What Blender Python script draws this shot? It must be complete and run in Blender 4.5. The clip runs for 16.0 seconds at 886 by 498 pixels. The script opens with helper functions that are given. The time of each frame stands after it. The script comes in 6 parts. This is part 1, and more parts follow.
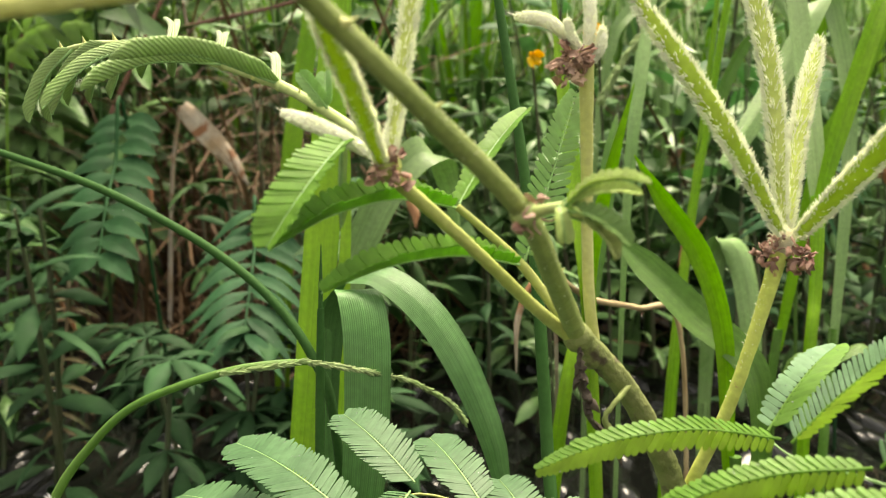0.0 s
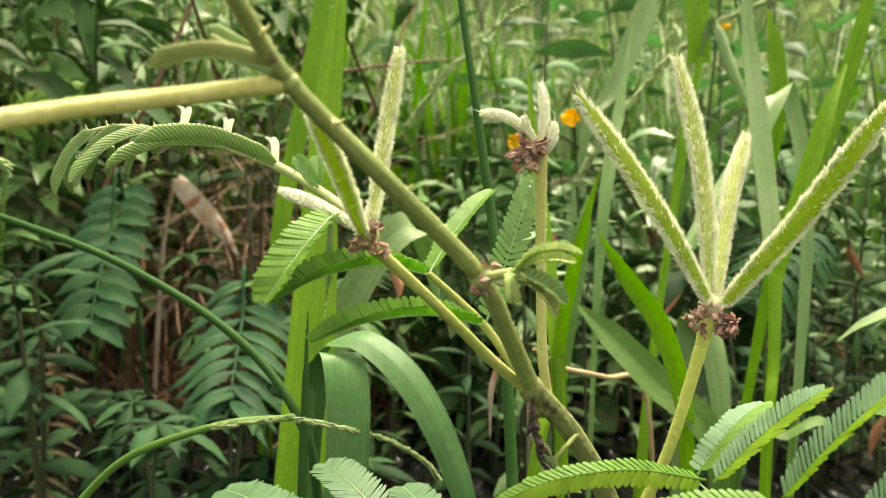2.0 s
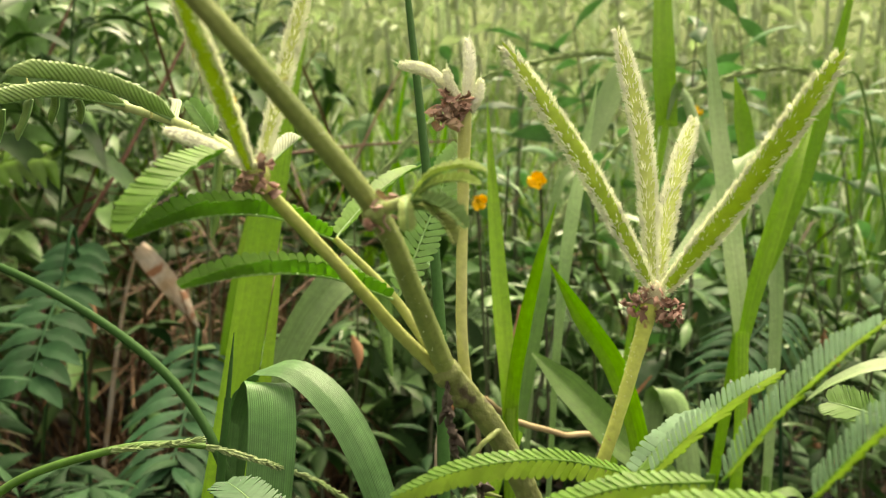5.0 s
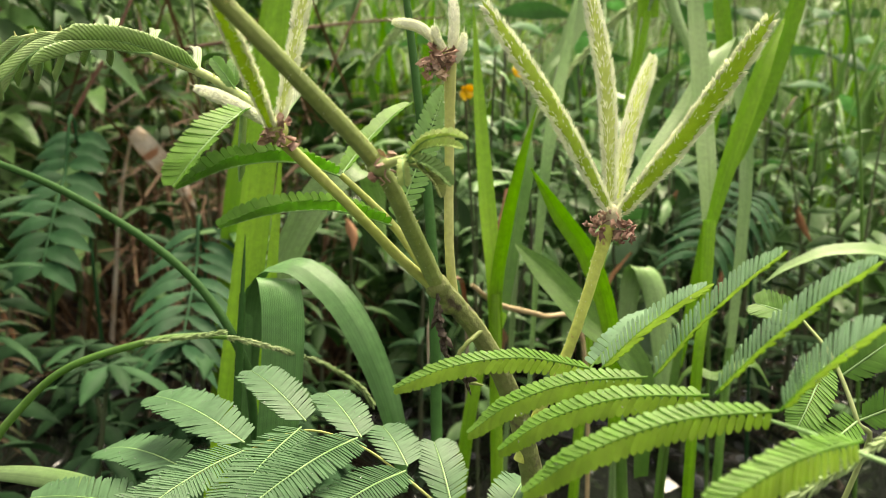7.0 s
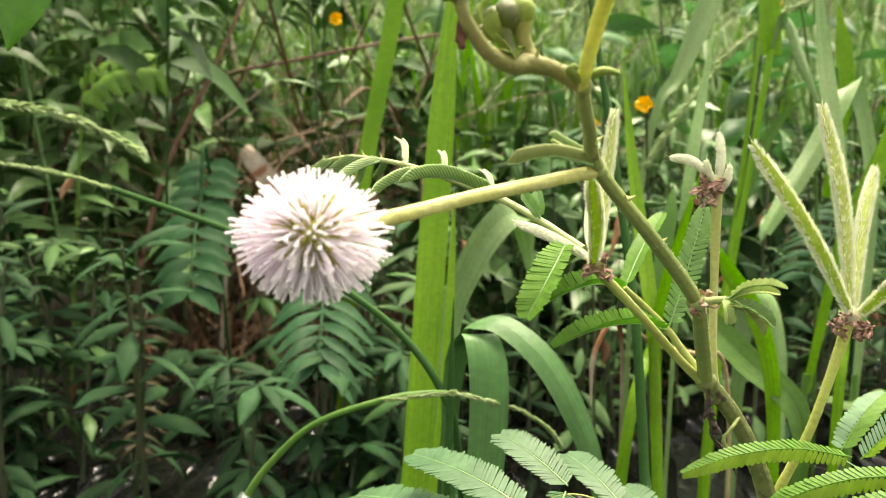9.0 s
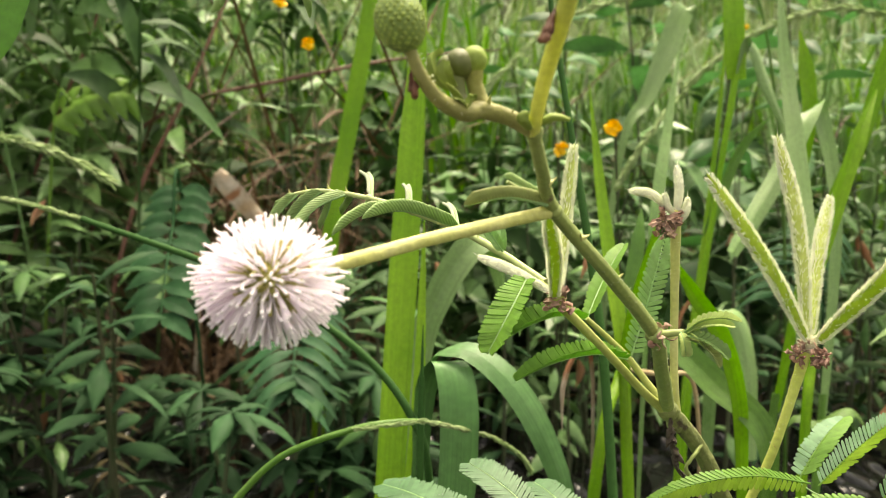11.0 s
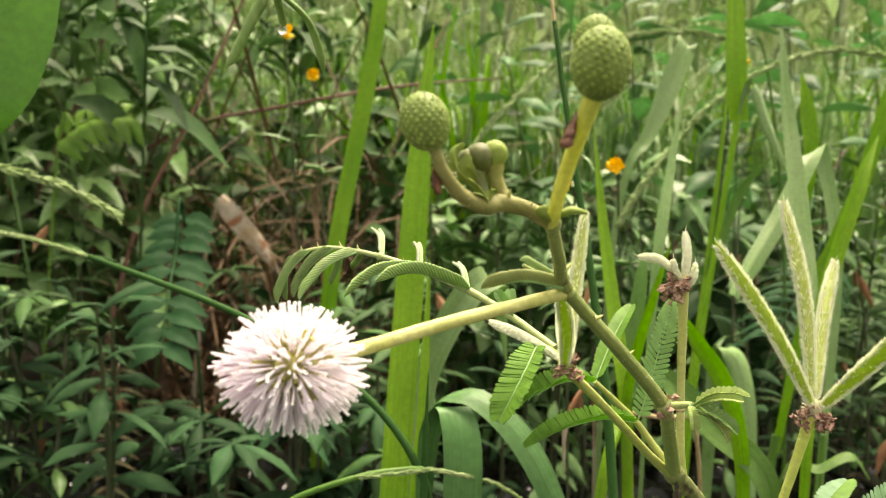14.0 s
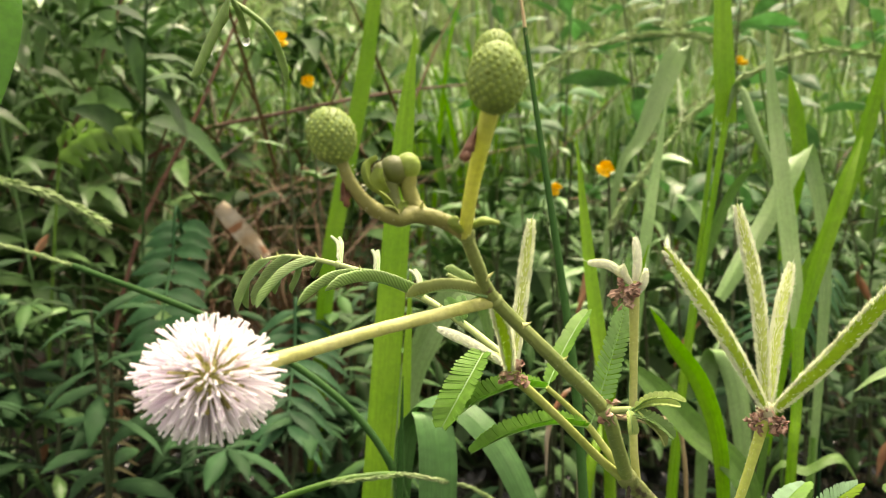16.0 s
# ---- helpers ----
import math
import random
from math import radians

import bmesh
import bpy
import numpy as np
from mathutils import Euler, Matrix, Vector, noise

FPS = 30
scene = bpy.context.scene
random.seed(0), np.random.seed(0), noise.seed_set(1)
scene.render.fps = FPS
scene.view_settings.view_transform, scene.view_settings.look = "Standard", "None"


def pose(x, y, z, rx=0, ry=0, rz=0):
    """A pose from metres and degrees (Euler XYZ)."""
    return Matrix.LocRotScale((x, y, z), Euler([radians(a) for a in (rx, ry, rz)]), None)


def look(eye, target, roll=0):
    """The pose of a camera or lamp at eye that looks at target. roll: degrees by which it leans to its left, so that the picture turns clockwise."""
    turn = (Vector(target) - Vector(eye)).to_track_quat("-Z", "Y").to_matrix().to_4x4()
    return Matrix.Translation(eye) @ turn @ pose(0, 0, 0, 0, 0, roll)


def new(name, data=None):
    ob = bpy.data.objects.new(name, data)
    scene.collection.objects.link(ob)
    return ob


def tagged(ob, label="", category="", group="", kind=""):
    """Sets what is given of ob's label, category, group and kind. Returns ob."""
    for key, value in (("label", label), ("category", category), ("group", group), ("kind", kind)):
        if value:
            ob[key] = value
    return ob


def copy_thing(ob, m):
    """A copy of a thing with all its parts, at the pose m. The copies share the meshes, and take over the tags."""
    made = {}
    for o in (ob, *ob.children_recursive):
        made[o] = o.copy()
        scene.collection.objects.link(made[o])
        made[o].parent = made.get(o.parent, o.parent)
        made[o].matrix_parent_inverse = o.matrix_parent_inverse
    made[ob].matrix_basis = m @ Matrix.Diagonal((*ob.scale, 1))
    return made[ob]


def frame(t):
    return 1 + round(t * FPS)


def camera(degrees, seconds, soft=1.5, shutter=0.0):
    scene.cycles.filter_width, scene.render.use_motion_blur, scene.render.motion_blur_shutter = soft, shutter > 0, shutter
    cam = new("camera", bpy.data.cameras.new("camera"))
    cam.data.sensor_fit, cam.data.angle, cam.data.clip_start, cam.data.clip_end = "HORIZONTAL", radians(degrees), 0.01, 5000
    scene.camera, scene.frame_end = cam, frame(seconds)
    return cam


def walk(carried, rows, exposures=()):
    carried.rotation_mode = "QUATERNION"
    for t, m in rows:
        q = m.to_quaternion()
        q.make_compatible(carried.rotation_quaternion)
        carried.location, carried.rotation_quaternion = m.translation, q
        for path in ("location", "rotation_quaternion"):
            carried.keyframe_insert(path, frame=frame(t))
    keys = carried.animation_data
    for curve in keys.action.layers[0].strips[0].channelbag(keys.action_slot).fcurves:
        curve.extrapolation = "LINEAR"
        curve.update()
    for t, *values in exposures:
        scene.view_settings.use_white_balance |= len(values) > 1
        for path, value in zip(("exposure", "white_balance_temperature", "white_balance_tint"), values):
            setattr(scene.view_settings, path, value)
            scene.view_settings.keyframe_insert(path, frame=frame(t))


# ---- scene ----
cam = camera(52.1, 16.0, soft=0.8)
METRES, EYE, TILT, LEAN, TURN = 0.22, 0.26, -10.0, 0.0, 0.0
ROWS = [
    (0.0, 0.0, 0.0, 0.0, 0.0, 0.0, -0.0),
    (0.5, 0.0251, 0.005, -0.0219, -0.59, -0.36, -0.25),
    (1.0, 0.0337, 0.0057, -0.0159, -0.67, -0.72, -0.26),
    (1.5, 0.0038, -0.0696, -0.0205, -0.4, -0.67, -0.38),
    (2.0, 0.011, -0.0984, -0.012, -0.9, 4.81, -0.97),
    (2.5, 0.0341, -0.0882, -0.0429, -1.63, 10.52, -1.64),
    (3.0, 0.0504, -0.0598, -0.07, -1.73, 12.45, -2.35),
    (3.5, 0.059, -0.0275, -0.0999, -1.67, 12.35, -2.51),
    (4.0, 0.0697, -0.0032, -0.1124, -1.68, 12.48, -2.8),
    (6.5, 0.0643, -0.0448, -0.0664, -3.11, 5.43, -1.69),
    (7.0, 0.0612, -0.1352, -0.0703, -2.89, 2.96, -1.78),
    (7.5, 0.0329, -0.1892, -0.0634, -2.45, 1.23, -1.48),
    (8.0, -0.0444, -0.2225, -0.012, -1.5, 0.06, -1.07),
    (8.5, -0.1233, -0.2601, 0.0047, -0.38, 0.55, -1.12),
    (9.0, -0.1711, -0.2713, 0.0323, 0.02, 1.94, -1.63),
    (11.5, -0.1568, -0.2878, 0.0582, -1.66, 3.33, -0.99),
    (12.0, -0.1593, -0.2958, 0.0882, -1.71, 3.75, -1.19),
    (12.5, -0.16, -0.2994, 0.0922, -1.68, 4.19, -1.38),
    (13.0, -0.1574, -0.3015, 0.0898, -1.66, 4.3, -1.46),
    (13.5, -0.1604, -0.2999, 0.0866, -1.58, 4.31, -1.67),
    (14.0, -0.1737, -0.2977, 0.0909, -1.6, 4.31, -1.78),
    (14.5, -0.1302, -0.3057, 0.0818, -1.43, 4.29, -1.54),
    (15.0, -0.1094, -0.3073, 0.0939, -0.99, 4.3, -1.24),
    (15.5, -0.1157, -0.3102, 0.0984, -0.63, 4.44, -1.21),
    (16.0, -0.1103, -0.3103, 0.0966, -0.7, 4.48, -1.26),
]
walk(cam, [(t, pose(0, 0, EYE, TILT, LEAN, TURN) @ pose(METRES * x, METRES * y, METRES * z, 90 + pitch, roll, yaw)) for t, x, y, z, yaw, pitch, roll in ROWS],
     [(0.0, 1.36, 8000, 9), (1.5, 1.36, 8000, 9), (2.0, 1.41, 8100, 9), (2.5, 1.1, 8600, 10), (3.0, 1.23, 9100, 10), (4.0, 1.23, 9100, 10), (6.5, 1.26, 8000, 9), (7.5, 1.26, 7900, 9), (8.5, 1.42, 7800, 9.5), (9.2, 1.46, 7800, 9.5), (12.0, 1.3, 8200, 11), (16.0, 1.3, 8300, 11)])

# ---- world and light: bright overcast day ----
cam.data.dof.use_dof = True
cam.data.dof.focus_distance = 0.187
cam.data.dof.aperture_fstop = 36.0

world = bpy.data.worlds.new("overcast_sky")
scene.world = world
world.use_nodes = True
wn = world.node_tree
sky = wn.nodes.new("ShaderNodeTexSky")
sky.sky_type = "NISHITA"
sky.sun_disc = False
sky.sun_elevation, sky.sun_rotation = radians(71), radians(26)
sky.dust_density, sky.air_density, sky.ozone_density = 4.0, 1.0, 1.0
veil = wn.nodes.new("ShaderNodeHueSaturation")  # cloud takes most of the blue out of the sky
veil.inputs["Saturation"].default_value = 0.23
wn.links.new(sky.outputs[0], veil.inputs["Color"])
wn.links.new(veil.outputs[0], wn.nodes["Background"].inputs[0])
wn.nodes["Background"].inputs[1].default_value = 0.15

sun_data = bpy.data.lights.new("sun", "SUN")
sun_data.energy, sun_data.angle, sun_data.color = 2.7, radians(32), (1.0, 0.94, 0.82)
sun = new("sun", sun_data)
sun.matrix_world = look((0.9, 2.0, 6.0), (0, 0.15, 0.2))


# ---- materials ----
def material(name, base, other, rough=0.5, through_light=0.0, grain=300.0, bump=0.15, stripes=0.0, spec=0.5,
             speckle=None, patch=60.0, vary=0.25, band_low=0.84):
    """Base and other colour mixed by coarse patches, fine grain and a shade per object; thin leaves let light through."""
    m = bpy.data.materials.new(name)
    m.use_nodes = True
    nt = m.node_tree
    nodes, links = nt.nodes, nt.links
    bsdf, out = nodes["Principled BSDF"], nodes["Material Output"]
    co = nodes.new("ShaderNodeTexCoord")
    coarse, fine = nodes.new("ShaderNodeTexNoise"), nodes.new("ShaderNodeTexNoise")
    coarse.inputs["Scale"].default_value, coarse.inputs["Detail"].default_value = patch, 3
    fine.inputs["Scale"].default_value, fine.inputs["Detail"].default_value = grain, 4
    info = nodes.new("ShaderNodeObjectInfo")
    for n in (coarse, fine):
        links.new(co.outputs["Object"], n.inputs["Vector"])
    mix = nodes.new("ShaderNodeMix")
    mix.data_type = "RGBA"
    mix.inputs[6].default_value, mix.inputs[7].default_value = (*base, 1), (*other, 1)
    ramp = nodes.new("ShaderNodeMapRange")
    ramp.inputs[1].default_value, ramp.inputs[2].default_value = 0.3, 0.7
    links.new(coarse.outputs["Fac"], ramp.inputs[0])
    links.new(ramp.outputs[0], mix.inputs[0])
    hsv = nodes.new("ShaderNodeHueSaturation")
    links.new(mix.outputs[2], hsv.inputs["Color"])
    shade = nodes.new("ShaderNodeMapRange")
    shade.inputs[3].default_value, shade.inputs[4].default_value = 1.0 - vary, 1.0 + vary
    island, joined = nodes.new("ShaderNodeNewGeometry"), nodes.new("ShaderNodeMath")
    joined.operation = "ADD"
    links.new(info.outputs["Random"], joined.inputs[0])
    links.new(island.outputs["Random Per Island"], joined.inputs[1])
    part_of = nodes.new("ShaderNodeMath")
    part_of.operation = "FRACT"
    links.new(joined.outputs[0], part_of.inputs[0])
    links.new(part_of.outputs[0], shade.inputs[0])
    dab = nodes.new("ShaderNodeMapRange")
    dab.inputs[3].default_value, dab.inputs[4].default_value = 0.72, 1.28
    links.new(fine.outputs["Fac"], dab.inputs[0])
    both = nodes.new("ShaderNodeMath")
    both.operation = "MULTIPLY"
    links.new(shade.outputs[0], both.inputs[0])
    links.new(dab.outputs[0], both.inputs[1])
    value, height = both.outputs[0], fine.outputs["Fac"]
    if stripes:
        wave = nodes.new("ShaderNodeTexWave")
        wave.bands_direction = "X"
        wave.inputs["Scale"].default_value, wave.inputs["Distortion"].default_value = stripes, 0.4
        links.new(co.outputs["UV"], wave.inputs["Vector"])
        band = nodes.new("ShaderNodeMapRange")
        band.inputs[3].default_value, band.inputs[4].default_value = band_low, 1.08
        links.new(wave.outputs["Fac"], band.inputs[0])
        # long veins of uneven strength, and a darker stain here and there
        run, veins, lines = nodes.new("ShaderNodeMapping"), nodes.new("ShaderNodeTexNoise"), nodes.new("ShaderNodeMapRange")
        run.inputs["Scale"].default_value = (34.0, 1.6, 1.0)
        veins.inputs["Scale"].default_value, veins.inputs["Detail"].default_value = 1.0, 3.0
        lines.inputs[1].default_value, lines.inputs[2].default_value = 0.3, 0.7
        lines.inputs[3].default_value, lines.inputs[4].default_value = 0.74, 1.2
        links.new(co.outputs["UV"], run.inputs["Vector"])
        links.new(run.outputs[0], veins.inputs["Vector"])
        links.new(veins.outputs["Fac"], lines.inputs[0])
        streaked = nodes.new("ShaderNodeMath")
        streaked.operation = "MULTIPLY"
        links.new(value, streaked.inputs[0])
        links.new(lines.outputs[0], streaked.inputs[1])
        value = streaked.outputs[0]
        more = nodes.new("ShaderNodeMath")
        more.operation = "MULTIPLY"
        links.new(value, more.inputs[0])
        links.new(band.outputs[0], more.inputs[1])
        value = more.outputs[0]
        add = nodes.new("ShaderNodeMath")
        add.operation = "ADD"
        links.new(height, add.inputs[0])
        links.new(wave.outputs["Fac"], add.inputs[1])
        height = add.outputs[0]
    links.new(value, hsv.inputs["Value"])
    colour = hsv.outputs["Color"]
    if speckle:
        spots = nodes.new("ShaderNodeTexNoise")
        spots.inputs["Scale"].default_value, spots.inputs["Detail"].default_value = speckle[1], 5
        links.new(co.outputs["Object"], spots.inputs["Vector"])
        cut = nodes.new("ShaderNodeMapRange")
        cut.inputs[1].default_value, cut.inputs[2].default_value = speckle[2], speckle[2] + 0.08
        links.new(spots.outputs["Fac"], cut.inputs[0])
        stain = nodes.new("ShaderNodeMix")
        stain.data_type = "RGBA"
        stain.inputs[7].default_value = (*speckle[0], 1)
        links.new(colour, stain.inputs[6])
        links.new(cut.outputs[0], stain.inputs[0])
        colour = stain.outputs[2]
    links.new(colour, bsdf.inputs["Base Color"])
    wet = nodes.new("ShaderNodeMapRange")
    wet.inputs[3].default_value, wet.inputs[4].default_value = max(rough - 0.15, 0.08), min(rough + 0.15, 1)
    links.new(coarse.outputs["Fac"], wet.inputs[0])
    links.new(wet.outputs[0], bsdf.inputs["Roughness"])
    bsdf.inputs["Specular IOR Level"].default_value = spec
    bsdf.inputs["Coat Roughness"].default_value = 0.25
    relief = nodes.new("ShaderNodeBump")
    relief.inputs["Strength"].default_value, relief.inputs["Distance"].default_value = bump, 0.0006
    links.new(height, relief.inputs["Height"])
    links.new(relief.outputs[0], bsdf.inputs["Normal"])
    if through_light:
        glow = nodes.new("ShaderNodeBsdfTranslucent")
        links.new(colour, glow.inputs["Color"])
        blend = nodes.new("ShaderNodeMixShader")
        blend.inputs[0].default_value = through_light
        links.new(bsdf.outputs[0], blend.inputs[1])
        links.new(glow.outputs[0], blend.inputs[2])
        links.new(blend.outputs[0], out.inputs["Surface"])
    return m


BLADE = material("grass_blade", (0.22, 0.47, 0.012), (0.30, 0.54, 0.03), 0.45, 0.56, 500, 0.25, 9.0, patch=25, vary=0.12)
BLADE_DEEP = material("deep_green_blade", (0.09, 0.24, 0.03), (0.16, 0.33, 0.06), 0.38, 0.36, 500, 0.25, 9.0, patch=25)
BLADE_BENT = material("soft_green_blade", (0.07, 0.22, 0.045), (0.12, 0.29, 0.085), 0.42, 0.3, 400, 0.2, 7.0, spec=0.6, patch=45)
STRAW_PALE = material("pale_straw", (0.34, 0.24, 0.12), (0.46, 0.37, 0.21), 0.6, 0.1, 400, 0.3)
BLADE_NEAR = material("glossy_green_blade", (0.07, 0.24, 0.015), (0.11, 0.30, 0.03), 0.3, 0.4, 500, 0.1, patch=25)
BLADE_PALE = material("pale_grass_blade", (0.23, 0.42, 0.13), (0.33, 0.50, 0.21), 0.33, 0.36, 500, 0.2, 9.0, patch=25)
RUSH = material("rush_stem", (0.02, 0.07, 0.014), (0.03, 0.09, 0.02), 0.65, 0.0, 700, 0.2, spec=0.12, vary=0.1)
SPIKE = material("seed_spike", (0.26, 0.40, 0.13), (0.40, 0.52, 0.25), 0.6, 0.3, 900, 0.3)
STEM = material("mimosa_stem", (0.19, 0.25, 0.065), (0.27, 0.33, 0.10), 0.55, 0.0, 900, 0.35, patch=90,
                speckle=((0.13, 0.09, 0.045), 260, 0.62), vary=0.05)
STEM_OLD = material("old_mimosa_stem", (0.13, 0.165, 0.042), (0.20, 0.225, 0.075), 0.65, 0.0, 700, 0.9, patch=150,
                    speckle=((0.075, 0.06, 0.032), 260, 0.58), vary=0.05)
BRANCH = material("olive_brown_branch", (0.19, 0.20, 0.05), (0.27, 0.26, 0.085), 0.6, 0.0, 900, 0.4, patch=90)
STALK = material("flower_stalk", (0.46, 0.49, 0.14), (0.55, 0.56, 0.23), 0.55, 0.1, 900, 0.3,
                 speckle=((0.40, 0.22, 0.08), 200, 0.68), vary=0.05)
STALK_DOWNY = material("downy_stalk", (0.46, 0.54, 0.10), (0.57, 0.61, 0.17), 0.65, 0.05, 900, 0.4, patch=150, speckle=((0.36, 0.2, 0.1), 420, 0.64))
FLOWER_STALK = material("pale_flower_stalk", (0.47, 0.49, 0.14), (0.58, 0.58, 0.24), 0.6, 0.1, 900, 0.4, patch=150)
STALK_YELLOW = material("yellow_stalk", (0.62, 0.66, 0.13), (0.68, 0.70, 0.2), 0.5, 0.3, 900, 0.2, vary=0.05)
STALK_GREEN = material("green_stalk", (0.32, 0.37, 0.085), (0.40, 0.44, 0.13), 0.55, 0.0, 900, 0.3,
                       speckle=((0.25, 0.16, 0.06), 220, 0.66), vary=0.05)
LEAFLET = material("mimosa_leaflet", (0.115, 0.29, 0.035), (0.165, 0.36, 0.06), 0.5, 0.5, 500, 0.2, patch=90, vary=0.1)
# lit copy of the leaflet green, with sunlight put into its colour
LEAFLET_SUN = material("painted_sunlit_leaflet", (0.18, 0.40, 0.05), (0.25, 0.48, 0.085), 0.5, 0.6, 500, 0.2, patch=90, vary=0.1)
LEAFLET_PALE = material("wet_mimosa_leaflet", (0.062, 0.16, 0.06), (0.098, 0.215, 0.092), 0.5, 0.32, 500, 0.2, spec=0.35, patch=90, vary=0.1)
# light through the leaflet is also painted in as a paler green
BACKLIT = material("painted_backlit_leaflet", (0.32, 0.53, 0.20), (0.40, 0.60, 0.29), 0.45, 0.6, 500, 0.2, patch=90, vary=0.1)
# pale sky sheen of the wet leaflets is part of this colour
LEAFLET_MINT = material("painted_wet_sheen_leaflet", (0.18, 0.35, 0.17), (0.25, 0.42, 0.25), 0.42, 0.35, 500, 0.2, patch=90, vary=0.1)
SILVER = material("silvery_bud_leaf", (0.40, 0.50, 0.29), (0.62, 0.68, 0.50), 0.6, 0.3, 500, 0.2, 0.314, vary=0.05, band_low=0.6)
# brightness of the lit row is painted as a yellower green
LEAFLET_LIT = material("painted_lit_leaflet", (0.27, 0.47, 0.025), (0.36, 0.55, 0.06), 0.5, 0.6, 500, 0.2, patch=90, vary=0.1)
TENDER = material("tender_leaf", (0.38, 0.52, 0.14), (0.48, 0.60, 0.22), 0.5, 0.4, 500, 0.2, patch=90, vary=0.1)
OCHRE = material("ochre_young_leaf", (0.22, 0.28, 0.07), (0.31, 0.37, 0.12), 0.55, 0.25, 500, 0.2, patch=90, vary=0.08)
FOLDED = material("folded_leaflets", (0.22, 0.38, 0.10), (0.32, 0.46, 0.17), 0.5, 0.3, 500, 0.3, 0.314, patch=90, vary=0.1, band_low=0.9)
YOUNG = material("young_leaf", (0.125, 0.25, 0.05), (0.20, 0.34, 0.10), 0.5, 0.3, 500, 0.2, patch=90, vary=0.1)
RIB = material("leaf_rib", (0.22, 0.42, 0.14), (0.30, 0.48, 0.20), 0.5, 0.1, 700, 0.2, vary=0.1)
RACHIS = material("leaf_rachis", (0.40, 0.50, 0.18), (0.48, 0.56, 0.25), 0.5, 0.1, 700, 0.2, vary=0.1)
POD = material("green_pod", (0.345, 0.50, 0.04), (0.45, 0.58, 0.08), 0.5, 0.42, 700, 0.3, patch=120, vary=0.05)
POD_PALE = material("downy_pod", (0.41, 0.51, 0.10), (0.51, 0.59, 0.18), 0.65, 0.2, 700, 0.3, patch=120, vary=0.05)
POD_WHITE = material("woolly_pod", (0.84, 0.85, 0.68), (0.88, 0.88, 0.76), 0.7, 0.2, 700, 0.4, patch=120, vary=0.05)
HAIR = material("white_bristle", (0.93, 0.95, 0.84), (0.90, 0.93, 0.76), 0.5, 0.55, 400, 0.0, vary=0.04)
CREAM = material("cream_felt", (0.50, 0.44, 0.26), (0.60, 0.56, 0.40), 0.75, 0.1, 700, 0.5, patch=300, vary=0.05)
WITHER = material("withered_floret", (0.27, 0.12, 0.09), (0.56, 0.39, 0.30), 0.7, 0.15, 600, 0.4, patch=250, vary=0.4)
DRY_RED = material("dry_red_bract", (0.10, 0.03, 0.015), (0.26, 0.11, 0.055), 0.6, 0.1, 600, 0.6, patch=300)
DRY = material("dry_brown", (0.045, 0.032, 0.022), (0.10, 0.07, 0.045), 0.75, 0.0, 500, 0.5)
STAMEN = material("pale_pink_filament", (0.97, 0.94, 0.97), (0.96, 0.88, 0.95), 0.6, 0.68, 300, 0.0, vary=0.06)
ANTHER = material("cream_anther", (0.97, 0.96, 0.95), (0.95, 0.91, 0.90), 0.6, 0.1, 300, 0.0, vary=0.03)
CORE = material("olive_flower_core", (0.46, 0.45, 0.14), (0.60, 0.54, 0.28), 0.7, 0.0, 500, 0.4)
BUD = material("green_bud", (0.205, 0.30, 0.045), (0.295, 0.385, 0.085), 0.6, 0.2, 600, 0.3, patch=150, vary=0.12)
BUD_SEAM = material("bud_seam", (0.12, 0.19, 0.035), (0.17, 0.25, 0.055), 0.6, 0.0, 600, 0.3)
BUD_DARK = material("olive_bud", (0.085, 0.105, 0.025), (0.14, 0.16, 0.045), 0.55, 0.0, 600, 0.3, vary=0.2)
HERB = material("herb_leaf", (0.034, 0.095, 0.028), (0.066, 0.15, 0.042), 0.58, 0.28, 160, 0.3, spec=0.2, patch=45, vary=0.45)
# darker copy of the herb green: shade low over the water is painted in
HERB_SHADE = material("painted_shade_herb_leaf", (0.018, 0.058, 0.022), (0.034, 0.092, 0.034), 0.62, 0.25, 160, 0.3, spec=0.14, patch=45, vary=0.4)
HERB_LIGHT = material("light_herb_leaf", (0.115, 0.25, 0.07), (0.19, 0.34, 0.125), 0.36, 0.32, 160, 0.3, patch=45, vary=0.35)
# pale base holds part of the sky's sheen on these leaves
HERB_SHEEN = material("painted_sheen_herb_leaf", (0.15, 0.32, 0.13), (0.22, 0.40, 0.20), 0.42, 0.6, 160, 0.3, spec=0.5, patch=45, vary=0.35)
HERB_STEM = material("herb_stem", (0.04, 0.075, 0.024), (0.065, 0.06, 0.03), 0.55, 0.0, 200, 0.3, vary=0.3)
LIME = material("lime_leaf", (0.13, 0.29, 0.03), (0.20, 0.38, 0.06), 0.5, 0.4, 160, 0.3, patch=45, vary=0.2)
FROND = material("dark_frond", (0.022, 0.082, 0.032), (0.036, 0.112, 0.046), 0.58, 0.28, 200, 0.3, spec=0.16, patch=50, vary=0.25)
FROND_DARK = material("deep_green_frond", (0.012, 0.056, 0.018), (0.019, 0.078, 0.026), 0.65, 0.25, 200, 0.3, spec=0.14, patch=50, vary=0.2)
FROND_BROWN = material("browning_frond", (0.05, 0.08, 0.022), (0.10, 0.06, 0.025), 0.6, 0.2, 200, 0.3, patch=40, vary=0.3)
STRAW = material("dead_straw", (0.085, 0.045, 0.02), (0.18, 0.11, 0.055), 0.7, 0.15, 200, 0.4, patch=20, vary=0.4)
DEAD = material("dead_leaf", (0.40, 0.28, 0.16), (0.58, 0.54, 0.46), 0.55, 0.2, 250, 0.4, 3.0, patch=40,
                speckle=((0.28, 0.12, 0.05), 60, 0.55))
